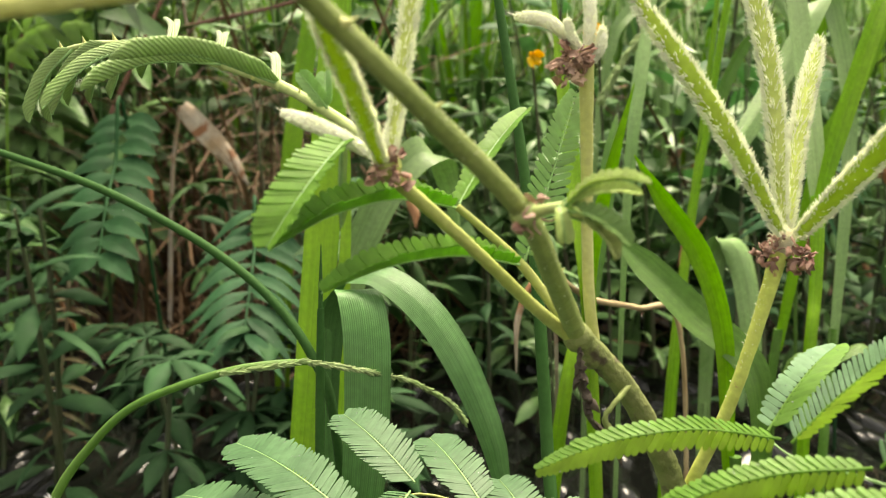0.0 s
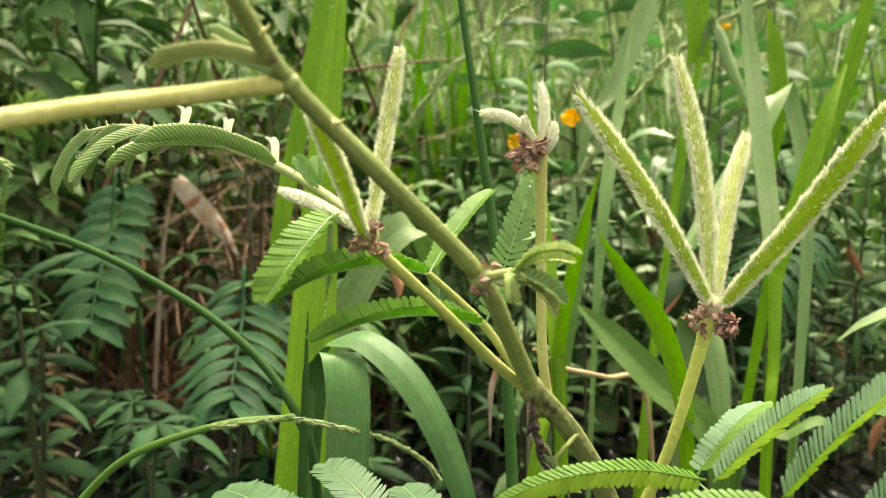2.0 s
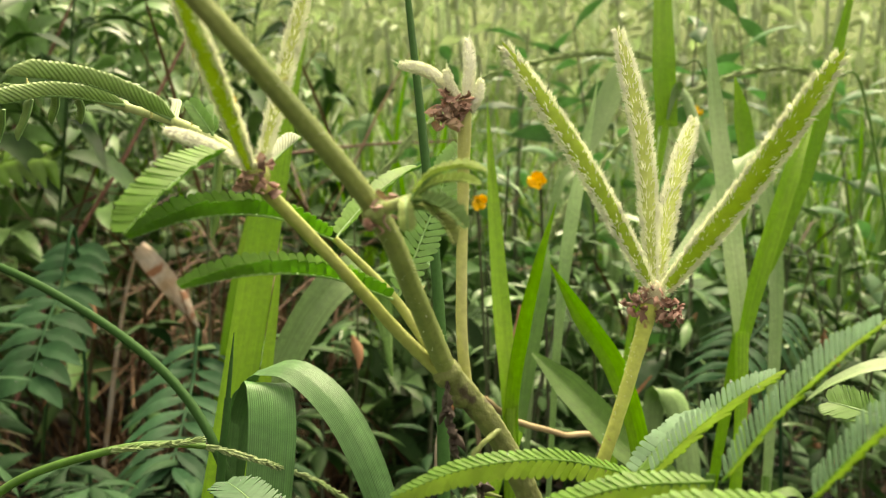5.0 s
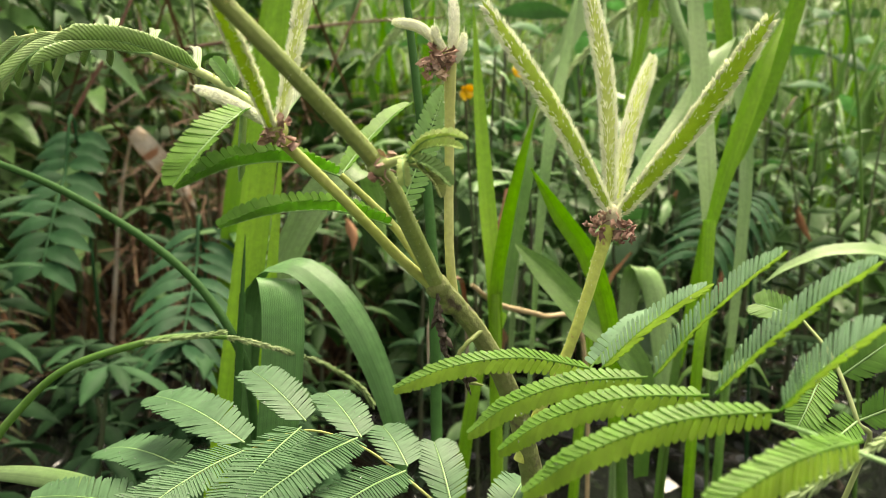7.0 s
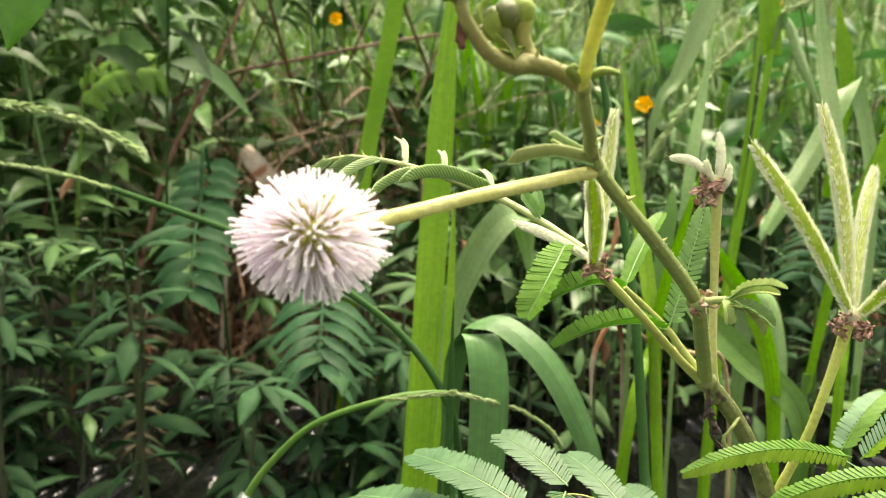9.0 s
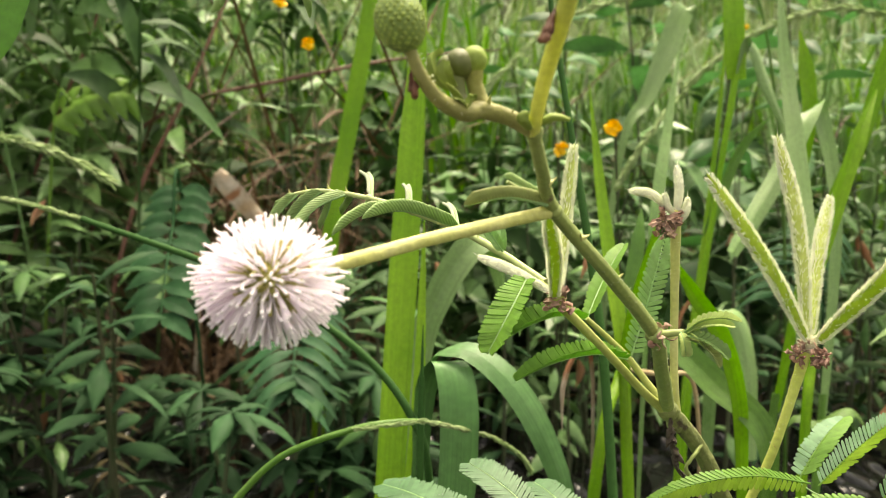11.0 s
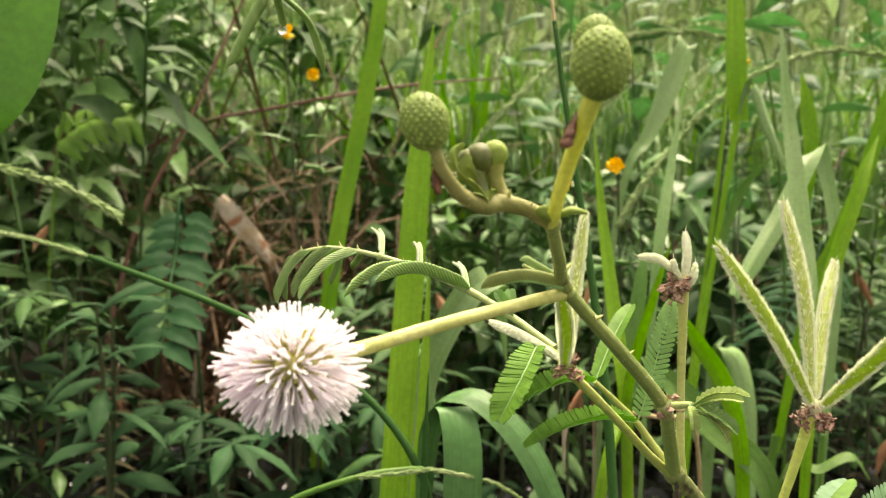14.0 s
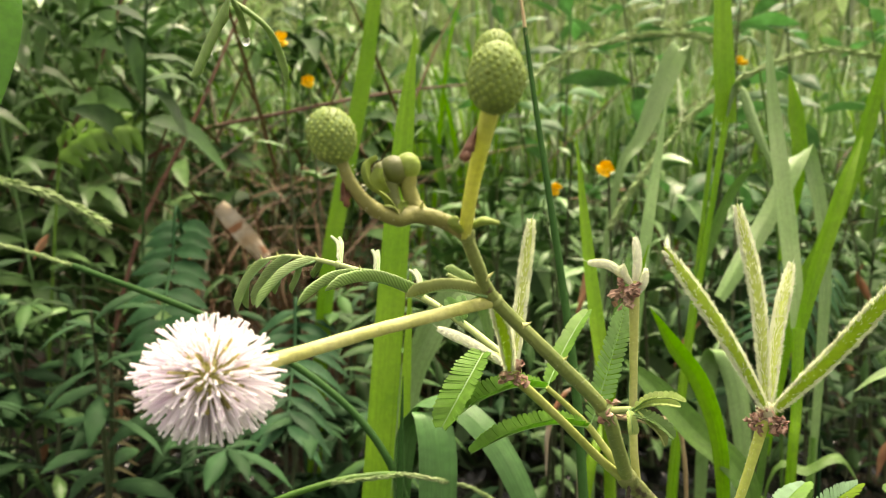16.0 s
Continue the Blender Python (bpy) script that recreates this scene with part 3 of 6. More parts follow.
def withered_ring(at, axis, parent, count=26, spread=0.28, size=0.22):
    """Dry crumpled remains of florets round a pod base: torn curled ribbons and thin threads."""
    ax = unit(V(*axis))
    a = unit(np.cross(ax, V(0.2, 1, 0.1)))
    b = np.cross(ax, a)
    for k in range(count):
        g = Geo()
        w = random.uniform(0, 6.283)
        out = math.cos(w) * a + math.sin(w) * b
        p = V(*at) + out * spread * random.uniform(0.25, 0.7) + ax * random.uniform(-0.14, 0.12)
        q = p + out * size * random.uniform(0.3, 0.9) + ax * random.uniform(-0.12, 0.14)
        r = q + V(*np.random.uniform(-1, 1, 3)) * size * 0.6
        if k % 4 == 3:
            tube(g, [p, q, r, r + V(*np.random.uniform(-1, 0.4, 3)) * size * 0.6], [0.017, 0.015, 0.012, 0.005], 9, 5, 0, 0.2)
        elif k % 4 == 2:
            tube(g, [p, (p + q) / 2, q, r], [0.02, 0.042, random.uniform(0.03, 0.05), 0.01], 8, 7, 0, 0.38, 0.5)
        else:
            curl = q + unit(np.cross(out, ax)) * size * random.uniform(-0.5, 0.5) - out * size * 0.25
            blade(g, [p, q, r, curl], [0.05, 0.11, 0.12, 0.03], unit(ax + 0.8 * V(*np.random.normal(0, 1, 3))), 9, 0.9, 0.022, 0, 0.35, cols=(-1, -0.4, 0.4, 1))
        part("withered_floret", g, WITHER, parent)


def thorn(at, way, parent, size=0.13):
    g = Geo()
    p = V(*at)
    d = unit(V(*way))
    tube(g, [p - d * 0.03, p + d * size * 0.4, p + d * size + V(0, 0, 0.03)], [0.065, 0.03, 0.004], 6, 6)
    return part("thorn", g, STALK, parent, "pale pointed thorn")


def flower_head(at, axis, parent):
    """A round head of fine stamens standing out from an olive core."""
    at = V(*at)
    g = Geo()
    ball(g, at, 0.40, 0, 10, 14)
    for i in range(140):
        z = 1 - 2 * (i + 0.5) / 140
        w = i * 2.39996
        d = V(math.sqrt(1 - z * z) * math.cos(w), math.sqrt(1 - z * z) * math.sin(w), z)
        tube(g, [at + d * 0.36, at + d * random.uniform(0.5, 0.66)], [0.055, 0.035], 3, 5)
    core = part("flower_core", g, CORE, parent, "olive green floret core")
    g = Geo()
    for i in range(560):
        z = 1 - 2 * (i + 0.5) / 560
        w = i * 2.39996
        d = unit(V(math.sqrt(1 - z * z) * math.cos(w), math.sqrt(1 - z * z) * math.sin(w), z) + 0.04 * V(*np.random.normal(0, 1, 3)))
        back = d @ unit(V(*axis))
        if back > 0.93:
            continue
        L = random.uniform(0.95, 1.13) * (1.0 - 0.17 * abs(d[2]))
        tip = at + unit(d + 0.035 * V(*np.random.normal(0, 1, 3))) * L + V(0, 0, -0.03)
        tube(g, [at + d * 0.45, at + d * 0.72 * L + 0.012 * V(*np.random.normal(0, 1, 3)), tip], [0.015, 0.021, 0.02], 4, 6, 0)
        ball(g, tip, 0.026, 1, 3, 5)
    part("stamen_tuft", g, [STAMEN, ANTHER], parent, "dense white to pale pink stamens", "stuff")
    return core


def bud(at, axis, r, parent, squash=1.25, knobs=230, mat=None, label=""):
    """A tight flower bud covered in rounded green knobs."""
    at, ax = V(*at), unit(V(*axis))
    a = unit(np.cross(ax, V(0.3, 0.9, 0.2)))
    b = np.cross(ax, a)
    g = Geo()
    ball(g, at, r * 0.985, 1 if knobs else 0, 12, 18, ax, squash)
    for i in range(knobs):
        z = 1 - 2 * (i + 0.5) / knobs
        w = i * 2.39996
        q = math.sqrt(1 - z * z)
        w += random.uniform(-0.05, 0.05)
        d = q * (math.cos(w) * a + math.sin(w) * b)
        ball(g, at + r * random.uniform(0.895, 0.925) * (d + squash * z * ax), r * random.uniform(1.75, 2.1) / math.sqrt(knobs), 0, 5, 7, unit(d + z * ax * 1.4), 0.8)
        if random.random() < 0.5:
            e = at + r * 1.0 * (d + squash * z * ax)
            bristle(g, e, e + unit(d + z * ax) * 0.05, 0.006, 0)
    return part("bud", g, [mat or BUD, BUD_SEAM], parent, label)


def build_mimosa():
    plant = thing("mimosa_plant", "mimosa shrub with pale pink round flower, green buds and bristly pods",
                  "shrub")
    # main stem, from the mud up to the fork below the buds
    low = [(5.6, 15.6, -3.5), (5.3, 15.3, 6), (4.55, 14.9, 16), (4.05, 14.6, 18.9), (3.5, 14.35, 20.3), (2.9, 14.1, 21.3), (2.08, 13.65, 22.25)]
    g = Geo()
    tube(g, low, [0.31, 0.29, 0.24, 0.205, 0.19, 0.19], 90, 24, 0, 0.05, 1.0, 0.055)
    ball(g, (2.1, 13.65, 22.2), 0.25, 0, 6, 8)
    ball(g, (2.35, 13.85, 21.85), 0.23, 0, 6, 8)
    stem_low = part("old_stem", g, STEM_OLD, plant, "rough green-brown lower stem")
    g = Geo()
    tube(g, [(2.08, 13.65, 22.25), (1.5, 12.2, 23.5), (0.97, 10.95, 24.53), (-0.25, 9.4, 25.85), (-1.40, 8.32, 27.04), (-1.75, 7.3, 27.72), (-1.98, 6.63, 28.27)],
         [0.16, 0.145, 0.13, 0.115, 0.10, 0.095], 70, 24, 0, 0.02, 1.0, 0.05)
    for _ in range(420):
        w = random.random()
        q = spline([(2.08, 13.65, 22.25), (1.5, 12.2, 23.5), (0.97, 10.95, 24.53), (-0.25, 9.4, 25.85), (-1.40, 8.32, 27.04), (-1.98, 6.63, 28.27)], 200)[int(w * 199)]
        d = unit(V(*np.random.normal(0, 1, 3)))
        rad = 0.15 - 0.06 * w
        bristle(g, q + d * rad, q + d * (rad + 0.045) + V(0, 0, 0.015), 0.008, 1)
    for p in ((0.97, 10.95, 24.5), (-1.40, 8.3, 27.03), (-1.96, 6.65, 28.25)):
        ball(g, p, 0.17 if p[0] > 0 else 0.135, 0, 8, 12)
    stem = part("stem", g, [STEM, HAIR], plant, "ribbed olive green upper stem with fine hairs")
    for at, way in (((1.55, 12.2, 23.5), (1, 0.2, 0.4)), ((-0.1, 9.5, 25.8), (1, 0, 0.5)), ((-0.9, 8.5, 26.6), (1, 0.2, 0.2)),
                    ((-1.6, 7.6, 27.5), (1, 0.2, 0.5)), ((0.3, 10.2, 25.2), (-1, 0.2, 0.4)), ((3.3, 14.2, 20.8), (1, -0.3, 0.3)),
                    ((0.7, 10.6, 24.8), (-0.6, -0.5, 0.4))):
        thorn(at, way, stem)

    # flower on its long stalk
    g = Geo()
    tube(g, [(-1.40, 8.32, 27.04), (-2.11, 7.98, 26.90), (-3.39, 7.32, 26.65), (-4.57, 6.65, 26.38), (-5.25, 6.25, 26.28)],
         [0.115, 0.105, 0.105, 0.112, 0.125], 40, 12, 0, 0.035)
    for _ in range(240):
        w = random.random()
        c = spline([(-1.40, 8.32, 27.04), (-2.11, 7.98, 26.90), (-3.39, 7.32, 26.65), (-4.57, 6.65, 26.38), (-5.25, 6.25, 26.28)], 120)[int(w * 116)]
        d = unit(V(*np.random.normal(0, 1, 3)))
        bristle(g, c + d * 0.085, c + d * 0.125, 0.007, 1)
    stalk = part("flower_stalk", g, [FLOWER_STALK, HAIR], plant, "yellow-green bristly flower stalk")
    flower_head((-5.52, 6.12, 26.2), (0.9, 0.4, 0.2), stalk)

    # buds at the top
    g = Geo()
    tube(g, [(-1.98, 6.63, 28.27), (-2.33, 6.63, 28.44), (-2.7, 6.5, 28.52), (-2.95, 6.3, 28.48), (-3.3, 6.06, 28.64), (-3.55, 5.85, 28.95), (-3.68, 5.8, 29.25)],
         [0.12, 0.115, 0.13, 0.125, 0.10, 0.085, 0.08], 44, 14, 0, 0.04)
    tube(g, [(-2.56, 6.55, 28.47), (-2.72, 6.62, 28.68), (-2.8, 6.62, 28.88), (-2.82, 6.61, 29.06)], [0.115, 0.11, 0.115, 0.14], 16, 12, 0, 0.04)
    for _ in range(150):
        q = spline([(-1.98, 6.63, 28.27), (-2.33, 6.63, 28.44), (-2.7, 6.5, 28.52), (-2.95, 6.3, 28.48), (-3.3, 6.06, 28.64), (-3.68, 5.8, 29.25)], 80)[random.randrange(78)]
        d = unit(V(*np.random.normal(0, 1, 3)))
        bristle(g, q + d * 0.09, q + d * 0.145, 0.007, 1)
    branch = part("bud_branch", g, [BRANCH, HAIR], plant, "olive side branch carrying small buds")
    for at in ((-2.3, 6.62, 28.42), (-2.62, 6.5, 28.6)):
        thorn(at, (0.2, -0.6, 0.7), branch, 0.13)
    bud((-3.81, 5.76, 29.58), (-0.35, 0, 1), 0.33, branch, 1.2, label="knobbly egg-shaped green bud")
    bud((-2.82, 6.60, 29.2), (0.05, 0, 1), 0.19, branch, 1.05, 0, label="small smooth green bud")
    g = Geo()
    tube(g, [(-2.86, 6.36, 28.5), (-3.0, 6.5, 28.72), (-3.08, 6.58, 28.95)], [0.09, 0.09, 0.15], 12, 10, 0, 0.05)
    ball(g, (-3.02, 6.56, 29.14), 0.21, 0, 10, 14, (-0.2, 0.2, 1), 1.0)
    ball(g, (-3.16, 6.56, 29.08), 0.17, 0, 8, 10, (-0.5, 0.2, 1), 1.1)
    part("closed_bud", g, BUD_DARK, branch, "small olive brown bud")
    g = Geo()
    blade(g, [(-3.14, 6.45, 28.8), (-3.33, 6.42, 28.98), (-3.38, 6.44, 29.2), (-3.26, 6.48, 29.33)], [0.12, 0.22, 0.2, 0.08], (0.4, -1, 0.2), 14, 0.6, 0.05)
    blade(g, [(-3.1, 6.4, 28.82), (-3.22, 6.32, 29.0), (-3.2, 6.34, 29.16)], [0.14, 0.24, 0.1], (1, -0.3, 0.2), 9, 0.5, 0.04)
    part("bract", g, BUD, branch, "pale green bract round the brown bud")
    g = Geo()
    for q, e in (((-3.05, 6.22, 28.72), (-3.2, 6.15, 28.86)), ((-2.86, 6.3, 28.66), (-2.8, 6.22, 28.72)), ((-3.0, 6.2, 28.62), (-3.12, 6.1, 28.66))):
        blade(g, [(-2.92, 6.26, 28.5), q, e], [0.1, 0.17, 0.12, 0.03], (0.6, -0.8, 0.4), 9, 0.5, 0.03)
    part("bract", g, BUD, branch, "small pale green scales at the fork")
    for p, q in (((-3.66, 5.86, 29.02), (-3.6, 5.87, 28.66)), ((-1.88, 5.36, 29.78), (-2.02, 5.12, 29.36))):
        g = Geo()
        p, q = V(*p), V(*q)
        for k in range(4):
            e = q + V(*np.random.normal(0, 0.05, 3))
            tube(g, [p, (p + e) / 2 + V(*np.random.normal(0, 0.03, 3)), e + (p - e) * 0.12, e], [0.016, 0.022, 0.075, 0.02], 10, 7, 0, 0.25, 0.7)
        part("dried_bract", g, DRY_RED, branch, "dry red-brown bracts")
    g = Geo()
    tube(g, [(-1.98, 6.63, 28.22), (-1.93, 6.1, 28.85), (-1.84, 5.5, 29.45), (-1.75, 5.1, 29.95)], [0.095, 0.10, 0.108, 0.125], 28, 14, 0, 0.04)
    for _ in range(120):
        q = V(-1.98, 6.63, 28.27) + random.random() * V(0.23, -1.53, 1.68)
        d = unit(V(*np.random.normal(0, 1, 3)))
        bristle(g, q + d * 0.09, q + d * 0.135, 0.006, 2)
    for p, q, e in (((-1.92, 6.55, 28.36), (-1.72, 6.5, 28.45), (-1.5, 6.5, 28.42)), ((-2.05, 6.5, 28.3), (-2.16, 6.35, 28.42), (-2.1, 6.3, 28.5))):
        tube(g, [p, q, e], [0.07, 0.095, 0.04], 10, 10, 1, 0.08, 0.7)
    top = part("bud_stalk", g, [STALK_YELLOW, BUD, HAIR], plant, "yellow-green upright bud stalk")
    bud((-1.70, 4.99, 30.32), (0.05, -0.2, 1), 0.37, top, 1.25, label="large knobbly green bud")
    bud((-1.69, 5.52, 30.66), (0.05, 0, 1), 0.28, top, 1.2, label="knobbly pale green bud")

    # curled young leaf at the flower stalk's joint
    g = Geo()
    tube(g, [(-1.43, 8.28, 27.08), (-1.85, 8.15, 27.3), (-2.2, 7.95, 27.5)], [0.06, 0.05, 0.03], 8, 6)
    young = part("young_leaf", g, RACHIS, plant, "half-opened young leaf")
    folded_pinna((-1.55, 8.02, 27.14), (-2.2, 7.9, 27.26), (-2.85, 7.8, 27.12), young, 0.19, OCHRE, (0, 0.1, 1), 26)
    folded_pinna((-1.65, 8.1, 27.24), (-1.95, 8.1, 27.4), (-2.25, 7.96, 27.58), young, 0.13, FOLDED, (-0.2, 0.1, 1))

    # small leaf at the second node
    g = Geo()
    tube(g, [(0.97, 10.9, 24.5), (1.2, 10.72, 24.58), (1.42, 10.5, 24.66)], [0.085, 0.075, 0.06], 12, 9, 0, 0.06)
    ball(g, (1.0, 10.88, 24.52), 0.17, 0, 7, 9, (0.6, -0.5, 0.3), 1.0)
    tip = part("young_leaf", g, RACHIS, plant, "small curled young leaf")
    for b, e, face, reach, mat in (((1.42, 10.48, 24.66), (2.3, 9.95, 24.97), (0, -0.5, 1), 0.14, TENDER), ((1.42, 10.5, 24.62), (2.25, 10.15, 24.84), (0, -0.7, 0.8), 0.13, TENDER),
                                   ((1.4, 10.45, 24.6), (2.08, 9.9, 24.3), (0.5, -0.9, 0.3), 0.19, YOUNG), ((1.42, 10.48, 24.55), (1.95, 10.0, 24.12), (0.6, -0.8, 0.2), 0.17, OCHRE),
                                   ((1.35, 10.5, 24.66), (1.4, 10.25, 24.27), (0, -1, 0.1), 0.16, TENDER), ((1.5, 10.4, 24.68), (1.72, 10.15, 24.48), (0.2, -1, 0.3), 0.16, TENDER)):
        pinna("pinna", b, e, tip, face, 9, reach, 0.8, 0.2, mat, 0.8, 1.25)
    withered_ring((1.03, 10.85, 24.5), (0.6, -0.6, 0.3), tip, 12, 0.16, 0.15)

    # pods on the left arm
    g = Geo()
    tube(g, [(2.06, 13.65, 22.15), (1.35, 13.25, 22.8), (0.35, 12.65, 23.85), (-0.72, 12.05, 24.9)], [0.11, 0.095, 0.09, 0.105], 50, 18, 0, 0.04, 1.0, 0.04)
    ball(g, (-0.74, 12.03, 25.0), 0.2, 0, 6, 9)
    arm = part("pod_stalk", g, STALK_GREEN, plant, "green-yellow pod stalk")
    pod((-0.80, 11.95, 25.02), (-1.02, 10.6, 25.95), (-1.35, 9.42, 26.95), arm, 0.22, 0.15, 520, POD, (0.9, -0.3, 0.1), edges=1.0, label="smooth-sided green pod with white bristled edges")
    pod((-0.70, 12.1, 25.1), (-0.52, 12.7, 26.6), (-0.32, 13.2, 28.1), arm, 0.20, 0.14, 620, POD_PALE, (1, 0, 0), 0.11, "downy pale pod", 0.8)
    pod((-0.82, 12.1, 25.08), (-1.6, 12.6, 25.45), (-2.30, 13.0, 25.68), arm, 0.19, 0.16, 560, POD_WHITE, (0.1, 0.2, 1), 0.05, "short downy white pod")
    withered_ring((-0.74, 12.03, 24.98), (-0.3, -0.2, 0.9), arm, 34, 0.22, 0.18)

    # four bristly pods in a star
    g = Geo()
    tube(g, [(3.95, 14.55, 18.5), (4.25, 14.55, 19.4), (4.8, 14.5, 20.8), (5.22, 14.5, 22.3), (5.47, 14.5, 23.4)], [0.125, 0.115, 0.108, 0.112, 0.15], 40, 14, 0, 0.05)
    ball(g, (5.52, 14.5, 23.55), 0.195, 2, 8, 11, (0, 0, 1), 1.4)
    for _ in range(260):
        d = unit(V(*np.random.normal(0, 1, 3)))
        bristle(g, V(5.52, 14.52, 23.6) + d * 0.19, V(5.52, 14.52, 23.6) + d * 0.27 + V(0, 0, 0.03), 0.008, 1)
    for _ in range(220):
        c = V(4.8, 14.5, 20.8) + random.random() ** 0.6 * V(0.7, 0, 2.7)
        d = unit(V(*np.random.normal(0, 1, 3)))
        bristle(g, c + d * 0.1, c + d * 0.15, 0.007, 1)
    star = part("pod_stalk", g, [STALK_DOWNY, HAIR, CREAM], plant, "yellow-green hairy pod stalk")
    pod((5.38, 14.3, 23.78), (4.2, 13.95, 25.55), (2.73, 13.85, 27.5), star, 0.30, 0.17, 760, POD, (1, 0.3, 0.5), hair=0.125, label="slender bristly green pod", edges=0.96)
    pod((5.5, 14.55, 23.85), (5.4, 15.2, 26.2), (5.02, 15.93, 28.43), star, 0.30, 0.18, 800, POD_PALE, (1, 0, 0), hair=0.125, label="upright bristly pale green pod", edges=0.8)
    pod((5.62, 14.6, 23.85), (6.05, 15.5, 25.4), (6.68, 16.45, 26.94), star, 0.29, 0.18, 700, POD_PALE, (1, 0, -0.3), hair=0.12, label="short downy pale green pod", edges=0.65)
    pod((5.72, 14.35, 23.72), (6.65, 13.4, 25.35), (7.6, 12.35, 27.3), star, 0.34, 0.18, 800, POD, (1, -0.2, -0.6), hair=0.125, label="bristly bright green pod", edges=0.96)
    withered_ring((5.5, 14.6, 23.52), (0, 0, 1), star, 4, 0.26, 0.10)
    for s in (-1, 1):
        withered_ring((5.5 + 0.3 * s, 14.3, 23.36 - 0.03 * s), (s, 0, 0.2), star, 22, 0.17, 0.14)

    withered_ring((5.5, 14.3, 23.62), (0, 0.3, 1), star, 4, 0.2, 0.06)
    withered_ring((5.72, 14.3, 23.2), (0.2, 0, 1), star, 8, 0.1, 0.12)

    # dried-off pod stub
    g = Geo()
    tube(g, [(2.5, 14.2, 21.6), (2.32, 14.1, 22.85), (2.25, 14.15, 24.6), (2.2, 14.2, 26.5)], [0.105, 0.095, 0.092, 0.12], 26, 10, 0, 0.03)
    for _ in range(160):
        c = V(2.2, 14.2, 26.5) - random.random() * V(-0.05, 0, 1.6)
        d = unit(V(*np.random.normal(0, 1, 3)))
        bristle(g, c + d * 0.1, c + d * 0.16, 0.006, 1)
    ball(g, (2.2, 14.2, 26.55), 0.12, 0, 6, 8)
    stub = part("pod_stalk", g, [STALK, HAIR], plant, "yellow stalk speckled brown")
    pod((2.08, 14.2, 26.62), (1.62, 14.15, 27.0), (1.08, 14.0, 27.08), stub, 0.17, 0.13, 300, POD_WHITE, (0, 0, 1), 0.05, "short woolly white pod")
    pod((2.2, 14.2, 26.5), (2.25, 14.25, 27.1), (2.2, 14.35, 27.66), stub, 0.18, 0.14, 240, POD_WHITE, (1, 0, 0), 0.05, "short woolly white pod")
    pod((2.28, 14.15, 26.4), (2.4, 14.15, 26.68), (2.44, 14.2, 26.95), stub, 0.18, 0.15, 160, POD_WHITE, (0, 0, 1), 0.05, "short woolly white pod")
    pod((2.1, 14.1, 26.6), (1.93, 14.05, 26.82), (1.86, 14.0, 27.04), stub, 0.13, 0.1, 110, POD_WHITE, (1, 0, 0), 0.05, "short woolly white pod")
    withered_ring((1.98, 14.1, 26.5), (0.4, 0, 1), stub, 30, 0.19, 0.2)
    withered_ring((1.88, 14.0, 26.28), (0.4, 0, 1), stub, 22, 0.14, 0.18)

    # leaf behind the pod stalk
    g = Geo()
    tube(g, [(2.06, 13.75, 22.25), (1.62, 13.9, 22.8), (1.24, 13.95, 23.28), (0.72, 13.9, 23.78), (0.22, 13.85, 24.22)],
         [0.11, 0.085, 0.08, 0.07, 0.06], 30, 9, 0, 0.03)
    tube(g, [(-0.72, 12.2, 24.98), (-0.98, 12.42, 25.22), (-1.3, 12.45, 25.34)], [0.05, 0.045, 0.04], 8, 7)
    leaf = part("leaf", g, STALK_GREEN, plant, "feathery leaf with narrow leaflets")
    # brightness of these feathers is painted in through the lit leaflet copies
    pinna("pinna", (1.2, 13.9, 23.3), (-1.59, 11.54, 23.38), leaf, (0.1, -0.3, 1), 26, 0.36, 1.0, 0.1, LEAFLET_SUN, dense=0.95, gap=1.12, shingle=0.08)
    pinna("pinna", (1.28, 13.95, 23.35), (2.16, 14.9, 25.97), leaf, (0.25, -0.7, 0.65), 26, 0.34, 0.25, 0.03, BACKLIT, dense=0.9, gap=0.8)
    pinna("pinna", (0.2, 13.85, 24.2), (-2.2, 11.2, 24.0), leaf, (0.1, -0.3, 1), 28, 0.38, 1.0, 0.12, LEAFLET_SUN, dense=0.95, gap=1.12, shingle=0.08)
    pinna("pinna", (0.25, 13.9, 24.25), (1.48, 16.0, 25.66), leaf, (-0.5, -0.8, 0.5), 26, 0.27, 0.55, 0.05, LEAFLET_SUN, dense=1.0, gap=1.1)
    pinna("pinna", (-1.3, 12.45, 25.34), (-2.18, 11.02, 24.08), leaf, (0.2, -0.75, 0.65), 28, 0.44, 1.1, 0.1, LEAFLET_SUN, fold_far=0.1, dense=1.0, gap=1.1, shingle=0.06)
    folded_pinna((-0.72, 12.5, 25.1), (-0.66, 13.4, 25.45), (-0.46, 14.3, 25.86), leaf, 0.2, SILVER, (-0.6, -0.2, 0.5), 16)
    folded_pinna((-0.76, 12.5, 25.1), (-0.72, 13.4, 25.5), (-0.56, 14.4, 25.92), leaf, 0.12, SILVER, (-0.6, -0.2, 0.5), 16)
    folded_pinna((-1.38, 12.47, 25.28), (-1.42, 12.5, 24.75), (-1.42, 12.5, 24.1), leaf, 0.24, FOLDED, (0.15, 1, 0), 18)
    for e, face in (((-2.12, 13.6, 26.24), (0.3, -1, 0.1)), ((-1.78, 13.9, 26.25), (-0.2, -1, 0.2))):
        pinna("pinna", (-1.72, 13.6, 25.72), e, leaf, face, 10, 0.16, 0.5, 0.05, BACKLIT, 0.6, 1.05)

    # arching young leaf
    g = Geo()
